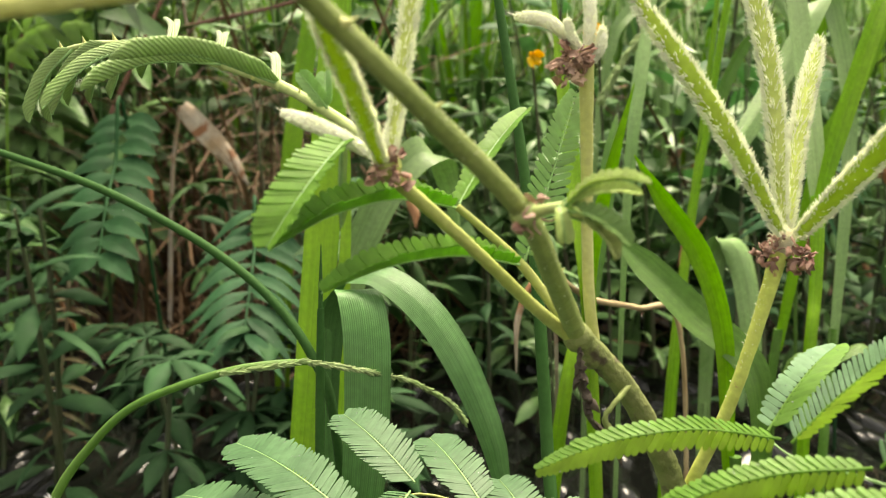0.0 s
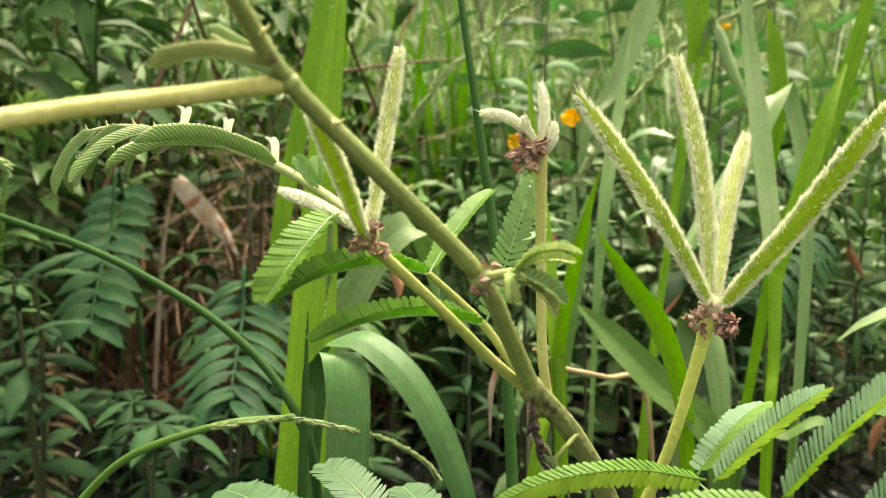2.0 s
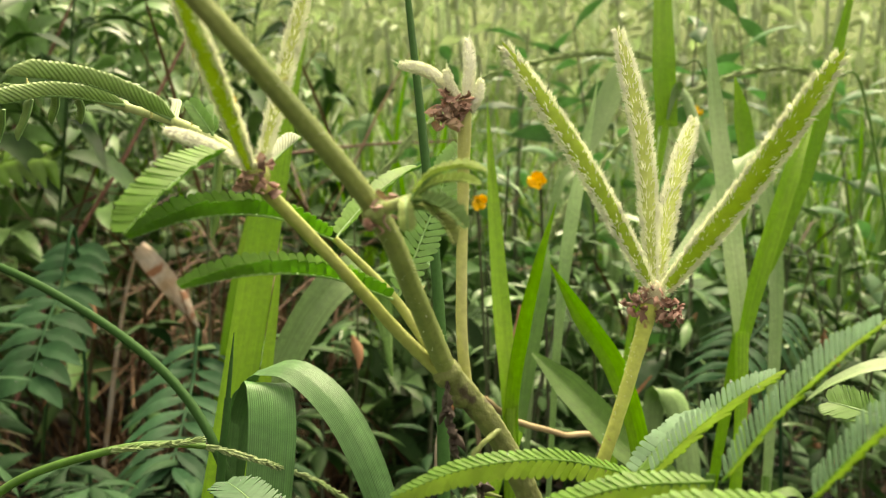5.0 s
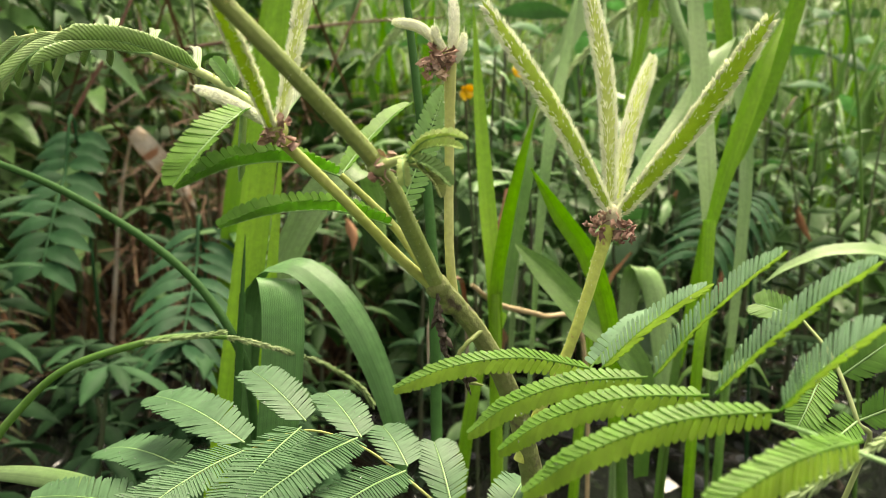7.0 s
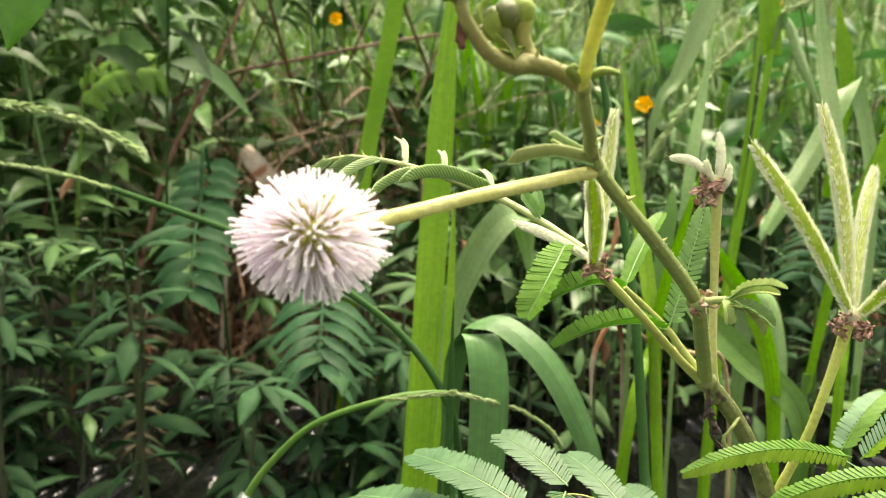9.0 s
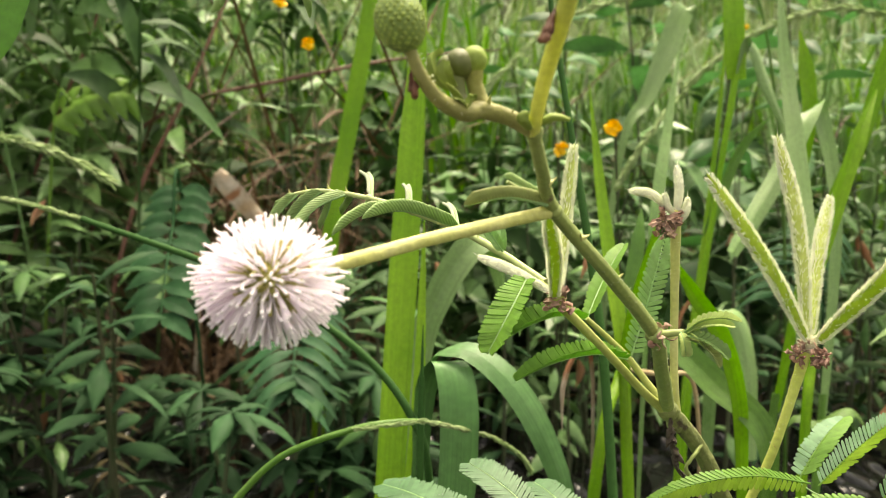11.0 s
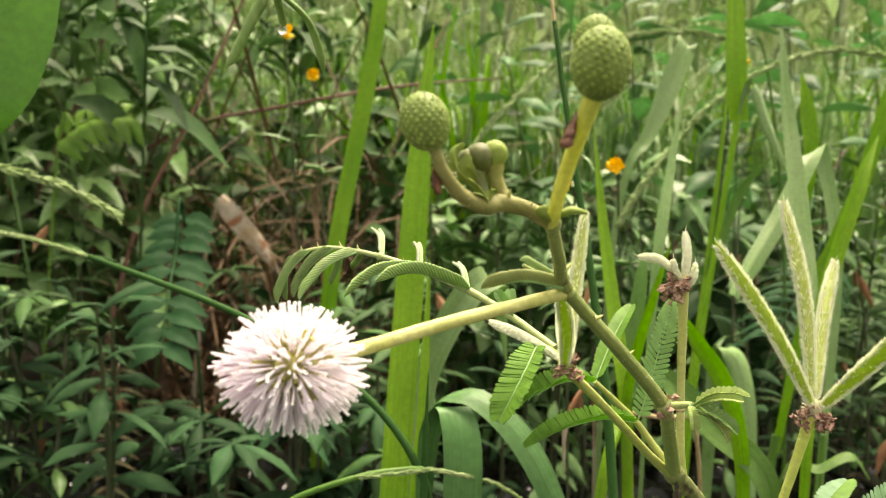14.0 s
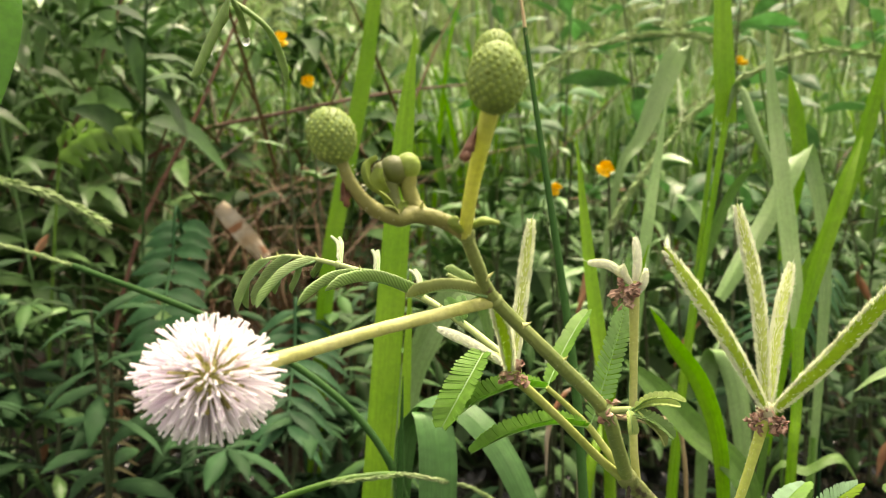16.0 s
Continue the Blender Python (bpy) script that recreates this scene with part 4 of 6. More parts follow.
    bow = [(-0.9, 12.7, 25.2), (-1.7, 13.7, 25.65), (-2.6, 14.75, 26.05), (-3.72, 15.6, 26.4), (-4.8, 16.1, 26.66), (-5.9, 16.4, 26.8), (-6.5, 16.45, 26.74), (-6.95, 16.42, 26.6)]
    tube(g, bow, [0.085, 0.085, 0.085, 0.075, 0.065, 0.055, 0.045, 0.03], 60, 9, 0, 0.08)
    for p in (bow[2], bow[3], bow[4]):
        ball(g, p, 0.1, 0, 6, 8)
    arc = part("leaf", g, RACHIS, plant, "arching young leaf with folded feathers")
    folded_pinna((-2.62, 14.75, 26.08), (-3.85, 14.3, 26.52), (-4.76, 13.2, 26.42), arc, 0.28, FOLDED, (0.0, -0.35, 1), 30)
    folded_pinna((-3.72, 15.5, 26.42), (-4.75, 14.9, 26.42), (-5.46, 13.84, 25.98), arc, 0.25, FOLDED, (-0.15, -0.35, 1), 26)
    for b, m, e, wide in (((-5.3, 16.3, 26.76), (-6.05, 15.8, 26.42), (-6.64, 15.18, 25.68), 0.3), ((-5.95, 16.4, 26.8), (-6.5, 16.3, 26.35), (-6.92, 16.23, 25.56), 0.3),
                          ((-6.55, 16.45, 26.72), (-7.02, 16.3, 26.2), (-7.3, 16.13, 25.42), 0.28), ((-6.9, 16.42, 26.6), (-7.12, 16.6, 26.05), (-7.15, 16.7, 25.4), 0.24),
                          ((-6.2, 16.5, 26.78), (-6.62, 16.7, 26.3), (-6.9, 16.9, 25.7), 0.22)):
        folded_pinna(b, m, e, arc, wide * 0.72, FOLDED, (-0.9, -0.1, 0.45), 20)
    for b, e in (((-5.2, 16.3, 26.7), (-5.52, 16.9, 26.2)), ((-5.75, 16.5, 26.6), (-6.03, 16.65, 25.83)), ((-6.3, 16.6, 26.4), (-6.5, 16.9, 25.75)), ((-4.75, 16.2, 26.6), (-4.85, 16.6, 26.2))):
        m = tuple((V(*b) + V(*e)) / 2 + V(0.05, 0, 0.05))
        folded_pinna(b, m, e, arc, 0.15, FOLDED, (-0.9, 0.3, 0.2), 16, plump=0.3)
    for b, e, lean in (((-4.75, 16.15, 26.7), (-5.08, 17.1, 27.3), 0.1), ((-4.72, 16.15, 26.7), (-4.86, 17.2, 27.26), 0.05), ((-3.8, 15.65, 26.45), (-3.96, 16.5, 27.02), 0.06),
                       ((-3.76, 15.65, 26.45), (-3.82, 16.6, 27.0), 0.02), ((-2.68, 14.85, 26.1), (-3.0, 15.8, 26.62), 0.08), ((-2.64, 14.85, 26.1), (-2.86, 15.9, 26.62), 0.03)):
        m = tuple((V(*b) + V(*e)) / 2 + V(lean, 0, 0.12))
        folded_pinna(b, m, e, arc, 0.1, SILVER, (-1, 0, 0.2), 10)
    for x, y, z in ((-5.35, 16.35, 26.78), (-5.8, 16.42, 26.84), (-6.35, 16.48, 26.78), (-6.75, 16.45, 26.68), (-4.2, 15.85, 26.55), (-3.1, 15.1, 26.2), (-2.2, 14.3, 25.88)):
        thorn((x, y, z), (-0.3, -0.2, 1), arc, 0.13)

    # low leaf, spread flat in front of the bent grass
    g = Geo()
    tube(g, [(4.5, 14.9, 16.6), (3.9, 14.2, 17.4), (2.57, 14.15, 17.58), (1.68, 14.75, 17.98), (0.7, 15.29, 18.46), (-0.51, 15.58, 18.69), (-1.71, 15.17, 18.33), (-2.72, 15.39, 17.72), (-3.7, 15.79, 16.8)],
         [0.09, 0.06, 0.038, 0.03, 0.027, 0.025, 0.024, 0.022, 0.02], 40, 8, 0, 0.03)
    flat = part("leaf", g, STALK_GREEN, plant, "spread feathery leaf beaded with dew")
    up = (0.05, -0.5, 1)
    for b, t, n, r in (((-1.69, 14.97, 18.6), (-4.49, 18.62, 18.45), 30, 0.62), ((-2.72, 15.39, 17.7), (-6.2, 20.2, 16.5), 30, 0.66),
                       ((-3.7, 15.79, 16.75), (-7.21, 17.86, 16.11), 30, 0.62), ((-0.52, 15.77, 18.83), (-2.09, 18.14, 19.28), 26, 0.52),
                       ((0.70, 15.38, 18.62), (-0.29, 17.99, 18.82), 24, 0.5), ((1.68, 14.78, 18.24), (1.10, 16.85, 18.41), 24, 0.5),
                       ((-0.60, 15.56, 18.76), (-1.75, 11.87, 18.14), 30, 0.5), ((0.61, 15.19, 18.68), (-1.34, 10.9, 18.57), 32, 0.55),
                       ((-1.64, 14.95, 18.46), (-3.07, 12.44, 18.18), 26, 0.5), ((1.64, 14.76, 18.15), (-0.11, 11.8, 18.16), 28, 0.5),
                       ((2.57, 14.15, 17.72), (2.25, 15.9, 18.4), 22, 0.48), ((3.5, 13.57, 17.6), (4.23, 15.6, 17.71), 22, 0.5),
                       ((2.5, 14.1, 17.7), (1.5, 11.6, 17.9), 24, 0.48), ((-2.7, 15.3, 17.68), (-4.4, 13.0, 17.3), 24, 0.48)):
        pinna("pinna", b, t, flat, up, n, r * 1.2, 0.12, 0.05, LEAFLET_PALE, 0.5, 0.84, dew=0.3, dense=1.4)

    # leaf reaching in from the right
    g = Geo()
    tube(g, [(5.35, 15.3, 3.5), (12.0, 12.5, 9), (12.5, 7.5, 16.5), (8.6, 5.2, 20.9), (6.66, 6.5, 21.62), (6.34, 8.01, 21.48), (6.0, 9.51, 21.27), (5.38, 10.64, 21.18), (4.95, 12.03, 20.9), (5.0, 13.3, 20.7)],
         [0.1, 0.1, 0.06, 0.034, 0.028, 0.025, 0.022, 0.02, 0.018, 0.014], 60, 8, 0, 0.03)
    right = part("leaf", g, RIB, plant, "bright feathery leaf with dew on its feathers")
    for b, t, n, r, face, near, far in (((5.02, 13.3, 20.8), (6.9, 15.3, 21.6), 19, 0.46, (-0.55, -0.5, 0.7), 0.05, 0.3),
                                        ((4.95, 12.2, 21.05), (6.9, 12.6, 22.55), 26, 0.42, (-0.7, -0.45, 0.6), 0.05, 0.5),
                                        ((5.45, 10.63, 21.36), (7.2, 10.25, 23.45), 30, 0.42, (-0.75, -0.4, 0.55), 0.05, 0.75),
                                        ((6.05, 9.51, 21.43), (7.83, 8.65, 23.55), 32, 0.4, (-0.75, -0.4, 0.55), 0.05, 0.75),
                                        ((6.37, 8.01, 21.65), (7.35, 7.55, 22.89), 24, 0.42, (-0.75, -0.4, 0.55), 0.05, 0.75),
                                        ((4.95, 12.6, 20.95), (1.35, 12.4, 20.55), 32, 0.3, (0, -0.4, 1), -0.6, 0.1),
                                        ((5.35, 10.64, 21.35), (2.61, 11.47, 20.07), 30, 0.3, (-0.1, -0.45, 1), -0.55, 0.15),
                                        ((5.95, 9.51, 21.4), (3.03, 10.55, 20.11), 30, 0.3, (-0.1, -0.45, 1), -0.55, 0.15),
                                        ((6.34, 8.01, 21.64), (3.13, 8.44, 20.27), 32, 0.3, (-0.1, -0.45, 1), -0.55, 0.15),
                                        ((6.66, 6.5, 21.77), (4.54, 5.94, 20.84), 26, 0.3, (-0.1, -0.45, 1), -0.55, 0.15)):
        # sheen and sunlight on the two rows come from different leaflet colours
        if face[0] < -0.3:
            pinna("pinna", b, t, right, face, n, r, near, 0.06, LEAFLET_MINT, 0.5, 0.8, far, 0.28, dense=1.0, shingle=0.32, under_mat=LEAFLET_LIT if face[0] < -0.6 else LEAFLET_SUN, rib=LEAFLET_SUN)
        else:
            pinna("pinna", b, t, right, face, n, r * 1.1, near, 0.14, LEAFLET_LIT, 0.7, 0.98, far, 0.05, dense=1.0, shingle=0.25, under_mat=LEAFLET_SUN, rib=LEAFLET_SUN)
    # smaller leaf behind it
    g = Geo()
    tube(g, [(5.0, 15.1, 10), (9.0, 14.0, 15), (10.2, 12.9, 19.3), (9.92, 12.7, 20.1), (9.68, 13.36, 21.1), (9.31, 14.0, 21.73)], [0.08, 0.06, 0.05, 0.045, 0.04, 0.025], 30, 8)
    small = part("leaf", g, RACHIS, plant, "small feathery leaf in shade")
    for b, t in (((9.57, 13.4, 21.0), (8.6, 12.3, 20.0)), ((9.8, 13.2, 20.8), (10.9, 13.3, 21.6)), ((9.95, 12.7, 20.1), (8.0, 11.62, 19.2)), ((9.98, 12.7, 20.1), (11.3, 12.6, 20.7)), ((9.31, 14.0, 21.7), (8.6, 14.6, 21.9))):
        pinna("pinna", b, t, small, (0, -0.8, 0.6), 22, 0.42, 0.25, 0.06)

    # shrivelled leaf hanging at the third node, and a dry tendril
    g = Geo()
    tube(g, [(2.1, 13.45, 22.1), (2.12, 13.4, 21.75), (2.2, 13.4, 21.35), (2.3, 13.38, 20.95), (2.62, 13.35, 20.6), (2.8, 13.35, 20.2)], [0.04, 0.13, 0.15, 0.06, 0.11, 0.02], 46, 9, 0, 0.7, 0.5)
    tube(g, [(2.3, 13.4, 20.95), (2.5, 13.35, 20.72), (2.42, 13.35, 20.35)], [0.04, 0.08, 0.015], 14, 7, 0, 0.6, 0.5)
    for p, q in (((2.15, 13.4, 21.7), (2.0, 13.3, 21.45)), ((2.22, 13.4, 21.3), (2.42, 13.3, 21.1)), ((2.65, 13.35, 20.55), (2.9, 13.3, 20.5))):
        p, q = V(*p), V(*q)
        blade(g, [p, (p + q) / 2 + V(0, -0.05, 0.04), q], [0.08, 0.2, 0.03], (0.3, 0.6, 0.7), 7, 0.6, 0.03, 0, 0.3)
    part("shrivelled_leaf", g, DRY, plant, "shrivelled dark brown dead leaf")
    g = Geo()
    tube(g, [(3.0, 14.0, 21.3), (2.75, 13.7, 21.15), (2.55, 13.6, 20.9), (2.7, 13.6, 20.65), (2.9, 13.7, 20.55)], [0.05, 0.04, 0.045, 0.06, 0.03], 24, 7, 0, 0.3)
    tube(g, [(2.85, 13.65, 20.6), (2.75, 13.6, 20.4), (3.05, 13.7, 20.3)], [0.04, 0.05, 0.02], 10, 6, 0, 0.3)
    part("side_shoot", g, STEM, plant, "small rough green side shoot")
    return plant


build_mimosa()


# ---- grasses standing round the mimosa ----
def root_at(x, y):
    return (x, y, float(ground_height(np.array(x), np.array(y))) - 0.6)


def grass_plant(label, blades, stems=(), group=""):
    """A grass: blades given as (points, widths, way across, fold, material), stems as (points, radii, material)."""
    p = (stems[0][0] if stems else blades[0][0])[0]
    plant = thing("grass_plant", label, "grass", (p[0], p[1], 0), group)
    for pts, radii, mat in stems:
        g = Geo()
        tube(g, pts, radii, 26, 8, 0, 0.03)
        under(part("stem", g, mat, None), plant)
    for pts, widths, side, fold, mat in blades:
        if not stems:
            g = Geo()
            tube(g, [pts[0], tuple((V(*pts[0]) + V(*pts[1])) / 2), pts[1]], [widths[0] * 0.3, widths[0] * 0.32, widths[1] * 0.2], 10, 8, 0, 0.04)
            under(part("sheath", g, mat, None), plant)
        g = Geo()
        blade(g, pts, widths, side, 30, fold, 0.03, 0, 0.05)
        under(part("blade", g, mat, None), plant)
    return plant


def build_near_grass():
    # tall bright grass with two blades and the bent-over pair beside it
    grass_plant("tall bright green grass with a broad ribbed blade standing upright",
                [([root_at(-5.2, 25.0), (-5.0, 27.0, 8), (-4.65, 28.9, 13.5), (-4.38, 31.5, 19.6), (-4.1, 34.2, 26.4), (-3.85, 36.1, 31.3), (-3.52, 37.6, 35.4)],
                  [0.7, 0.95, 1.1, 1.2, 1.25, 1.15, 0.75, 0.05], (1, 0.1, 0), 0.22, BLADE),
                 ([root_at(-4.7, 24.5), (-4.1, 27.5, 10), (-3.6, 30.0, 16.5), (-3.45, 32.0, 21.5), (-3.4, 33.0, 24.8)],
                  [0.5, 0.7, 0.6, 0.35, 0.04], (1, 0.4, 0), 0.3, BLADE)])
    grass_plant("tall grass with a ribbed blade arching over away from the light",
                [([root_at(-3.6, 27.5), (-3.9, 31, 12), (-3.56, 33.3, 18.4), (-2.64, 34.2, 21.3), (-1.4, 35.0, 23.2), (-0.4, 36.2, 23.5), (0.3, 38.2, 22.0), (0.8, 39.5, 19.0)],
                  [0.7, 0.9, 1.1, 1.3, 1.4, 1.3, 1.0, 0.2], [(1, 0.2, 0), (0.8, 0.1, -0.6), (0.5, 0.8, -0.3)], 0.2, BLADE_PALE)])
    grass_plant("broad grass blade bent sharply over at half height",
                [([root_at(-3.0, 23.2), (-3.2, 24.6, 10), (-3.5, 25.6, 18.5), (-3.0, 25.6, 20.35), (-2.4, 25.3, 20.75), (-1.6, 25.0, 20.75), (-0.45, 24.25, 19.98), (0.5, 23.5, 18.69), (1.35, 22.86, 16.7), (1.75, 22.6, 14.5)],
                  [0.5, 0.6, 0.45, 0.45, 0.65, 0.9, 0.95, 0.9, 0.7, 0.2], [(1, 0, 0), (0.6, 0.4, 0), (0.5, 0.8, 0.6), (0.75, 0.3, 0.75), (0.8, 0, 0.6)], 0.08, BLADE_BENT),
                 ([root_at(-3.2, 23.4), (-3.5, 24.8, 11), (-3.3, 25.7, 18.3), (-2.85, 25.5, 20.1), (-2.35, 24.9, 20.2), (-2.1, 24.2, 18.9), (-2.15, 23.8, 16.2), (-2.45, 23.7, 13.2), (-2.8, 23.8, 9.5)],
                  [0.5, 0.6, 0.6, 0.9, 1.25, 1.35, 1.3, 1.1, 0.3], [(1, 0, 0), (1, 0.2, 0), (1, -0.2, 0), (1, -0.1, 0)], 0.06, BLADE_BENT)])
    # dark rushes
    for pts, r, lab in (([root_at(2.75, 18.6), (2.62, 19.6, 13.5), (2.52, 20.74, 17.5), (2.32, 22.0, 21.4), (2.01, 23.05, 24.3), (1.48, 24.25, 28.0), (0.95, 25.3, 31.5), (0.6, 26.0, 34)],
                         [0.17, 0.165, 0.16, 0.15, 0.13, 0.10, 0.08], "slender dark green rush stem standing upright"),
                        ([root_at(-3.3, 22.3), (-3.4, 23.3, 12), (-3.42, 24.0, 17), (-3.4, 24.5, 20.0)], [0.16, 0.15, 0.14, 0.10], "stout dark green rush stem beside the tall grass")):
        t = thing("rush", lab, "rush", (pts[0][0], pts[0][1], 0))
        g = Geo()
        tube(g, pts, r, 40, 9, 0, 0.02)
        under(part("stem", g, RUSH, None), t)
        g = Geo()
        e, d = V(*pts[-1]), unit(V(*pts[-1]) - V(*pts[-2]))
        tube(g, [e - d * 0.3, e + d * 0.8, e + d * 1.8], [0.08, 0.06, 0.01], 8, 6)
        under(part("tip", g, STRAW_PALE if "slender" in lab else RUSH, None, "dry pale tip" if "slender" in lab else ""), t)
    # arching grass stem with a seed spike reaching to the left
    t = thing("seeding_grass", "dark green grass stem arching over with a slender pale seed spike", "grass", (-2.4, 23.2, 0))
    line = [root_at(-2.4, 23.2), (-2.6, 24.0, 10), (-3.1, 24.8, 16.4), (-3.74, 25.23, 18.33), (-5.0, 25.9, 19.9), (-6.82, 26.65, 21.21), (-9.3, 27.8, 22.35), (-11.99, 28.95, 23.27), (-17.35, 31.15, 24.6)]
    g = Geo()
    tube(g, line, [0.15, 0.15, 0.145, 0.14, 0.135, 0.13, 0.12], 60, 8)
    under(part("stem", g, RUSH, None), t)
    spike_part([(-17.35, 31.15, 24.6), (-19.8, 32.2, 25.05), (-22.25, 33.27, 25.3), (-27.0, 36.3, 25.4)], t, 0.10)
    # nearer arching stem with two seed spikes, a fluff and a leaf
    t = thing("seeding_grass", "green grass stem arching low with two feathery seed spikes and a white fluff", "grass", (-11.6, 21.0, 0))
    g = Geo()
    tube(g, [root_at(-11.6, 21.0), (-11.2, 21.1, 9), (-10.5, 21.15, 13.8), (-9.75, 21.27, 15.84), (-8.9, 21.34, 17.1), (-7.56, 21.3, 18.35), (-5.48, 21.5, 19.1), (-4.2, 21.9, 19.22), (-3.5, 22.4, 19.1)],
         [0.15, 0.15, 0.14, 0.12, 0.105, 0.10, 0.09, 0.08], 50, 8)
    under(part("stem", g, BLADE_DEEP, None), t)
    spike_part([(-5.6, 21.45, 19.08), (-4.5, 21.3, 19.28), (-3.3, 21.2, 19.5)], t, 0.075)
    spike_part([(-3.5, 22.4, 19.1), (-2.4, 23.4, 18.6), (-1.0, 24.8, 17.8), (0.13, 25.66, 16.9), (0.7, 26.0, 16.1)], t, 0.09)
    g = Geo()
    for _ in range(90):
        d = unit(V(*np.random.normal(0, 1, 3)))
        bristle(g, V(-9.75, 21.2, 15.85), V(-9.75, 21.2, 15.85) + d * random.uniform(0.12, 0.34), 0.014)
    ball(g, (-9.75, 21.2, 15.85), 0.12)
    under(part("fluff", g, FLUFF, None, "tuft of white plant fluff"), t)
    g = Geo()
    blade(g, [(-10.25, 21.15, 14.6), (-10.0, 21.2, 15.3), (-8.1, 20.2, 15.75), (-6.0, 18.8, 15.9), (-4.6, 17.6, 15.3), (-3.6, 17.0, 14.2)], [0.2, 0.35, 0.55, 0.6, 0.45, 0.05], (0.3, 0.6, 0.7), 26, 0.2, 0.03)
    under(part("blade", g, BLADE_PALE, None, "pale green folded blade"), t)

    # blades to the right
    grass_plant("young grass with two bright blades rising from one sheath",
                [([(5.25, 30.7, 15.5), (5.1, 31.5, 19.2), (4.83, 33.0, 22.3), (4.51, 35.2, 26.5), (4.2, 36.9, 30.8)], [0.45, 0.6, 0.7, 0.5, 0.04], (1, 0.1, 0), 0.3, BLADE),
                 ([(5.25, 30.7, 15.5), (5.15, 31.4, 19.0), (5.3, 30.8, 21.6), (5.58, 29.7, 23.9), (6.11, 29.4, 26.2)], [0.4, 0.55, 0.6, 0.45, 0.04], (1, 0.4, 0), 0.3, BLADE)],
                [([root_at(5.6, 28.5), (5.5, 29.4, 8), (5.25, 30.7, 15.8), (5.12, 31.4, 19)], [0.22, 0.22, 0.25, 0.2], BLADE)])
    grass_plant("leaning grass with a bright narrow blade and a broad dark blade",
                [([(9.5, 28.5, 13.5), (9.1, 28.5, 18), (8.09, 28.05, 20.8), (6.72, 27.4, 22.6), (5.6, 26.6, 24.1)], [0.4, 0.65, 0.75, 0.6, 0.04], (0.8, 0, 0.7), 0.3, BLADE),
                 ([(10.4, 28.2, 13.0), (10.1, 28.2, 16.9), (8.42, 29.5, 18.6), (7.02, 30.8, 20.0), (5.88, 31.66, 21.0)], [0.6, 1.0, 1.15, 1.0, 0.15], (0.6, 0.2, 0.8), 0.2, BLADE_DEEP)],
                [([root_at(10.2, 27.5), (10.0, 28.0, 8), (9.7, 28.4, 14)], [0.24, 0.24, 0.2], BLADE_DEEP)])
    grass_plant("grass with a pale blade folded down across its stem",
                [([(18.0, 40.5, 12), (18.9, 42.5, 24), (18.4, 44.0, 29.6), (17.5, 43.3, 30.1), (15.34, 41.37, 27.0), (13.28, 39.54, 24.45), (11.9, 38.3, 22.8)], [0.4, 0.8, 1.0, 1.05, 1.05, 0.95, 0.6], [(1, 0.2, 0), (0.8, 0.2, 0.6), (0.7, -0.2, -0.6)], 0.15, BLADE_PALE)],
                [([root_at(17.6, 39.5), (17.8, 40.2, 8), (18.2, 41, 15)], [0.25, 0.24, 0.2], BLADE_DEEP)])
    grass_plant("tall grass with a broad bright blade leaning out",
                [([(15.6, 40.9, 14), (16.91, 41.1, 22.5), (18.13, 41.5, 25.1), (19.48, 41.9, 28.3), (20.67, 42.4, 32.0), (22.4, 43.2, 38.5)], [0.45, 0.7, 0.85, 0.92, 0.9, 0.3], (1, 0, -0.4), 0.25, BLADE)],
                [([root_at(14.8, 40.2), (15.0, 40.5, 8), (15.6, 40.9, 15)], [0.26, 0.25, 0.22], BLADE_DEEP)])
    grass_plant("tall pale grass with a long sheath and upright blade",
                [([(14.86, 35.7, 21.4), (15.13, 37.4, 24.0), (15.44, 40.0, 27.8), (15.65, 42.6, 32.2), (15.9, 45.0, 37)], [0.6, 0.9, 1.0, 0.8, 0.2], (1, 0, 0), 0.3, BLADE_PALE),
                 ([(14.86, 35.7, 21.4), (15.7, 36.2, 24.5), (17.2, 37.2, 28.5), (18.6, 38.5, 31.0)], [0.5, 0.8, 0.8, 0.1], (1, 0, -0.4), 0.3, BLADE)],
                [([root_at(13.6, 32.0), (14.0, 33.4, 14.4), (14.51, 34.5, 18.2), (14.86, 35.7, 21.8)], [0.24, 0.24, 0.26, 0.3], BLADE)])
    grass_plant("tall grass stem with a bright blade hanging from its node",
                [([(14.48, 46.9, 31.9), (14.45, 47.4, 33.8), (14.41, 47.9, 35.8), (14.67, 49.9, 41)], [1.15, 1.25, 1.3, 0.9], (1, 0, 0), 0.2, BLADE),
                 ([(14.48, 46.9, 31.9), (15.0, 47.2, 33.9), (15.6, 47.3, 33.7), (16.35, 47.0, 31.6), (17.36, 46.8, 29.4)], [0.4, 0.7, 0.85, 0.85, 0.3], [(0.6, 0.5, -0.5), (1, 0.2, 0)], 0.2, BLADE_PALE),
                 ([(17.9, 46.0, 24), (18.5, 46.0, 29.5), (18.36, 46.5, 32.5), (18.06, 47.0, 34.8)], [0.5, 0.9, 1.0, 0.1], (1, 0, 0), 0.25, BLADE)],
                [([root_at(10.4, 40.5), (11.08, 41.9, 10.5), (11.96, 43.6, 18.1), (13.21, 45.3, 25.3), (14.48, 46.9, 32.2)], [0.2, 0.19, 0.18, 0.17, 0.2], BLADE)])
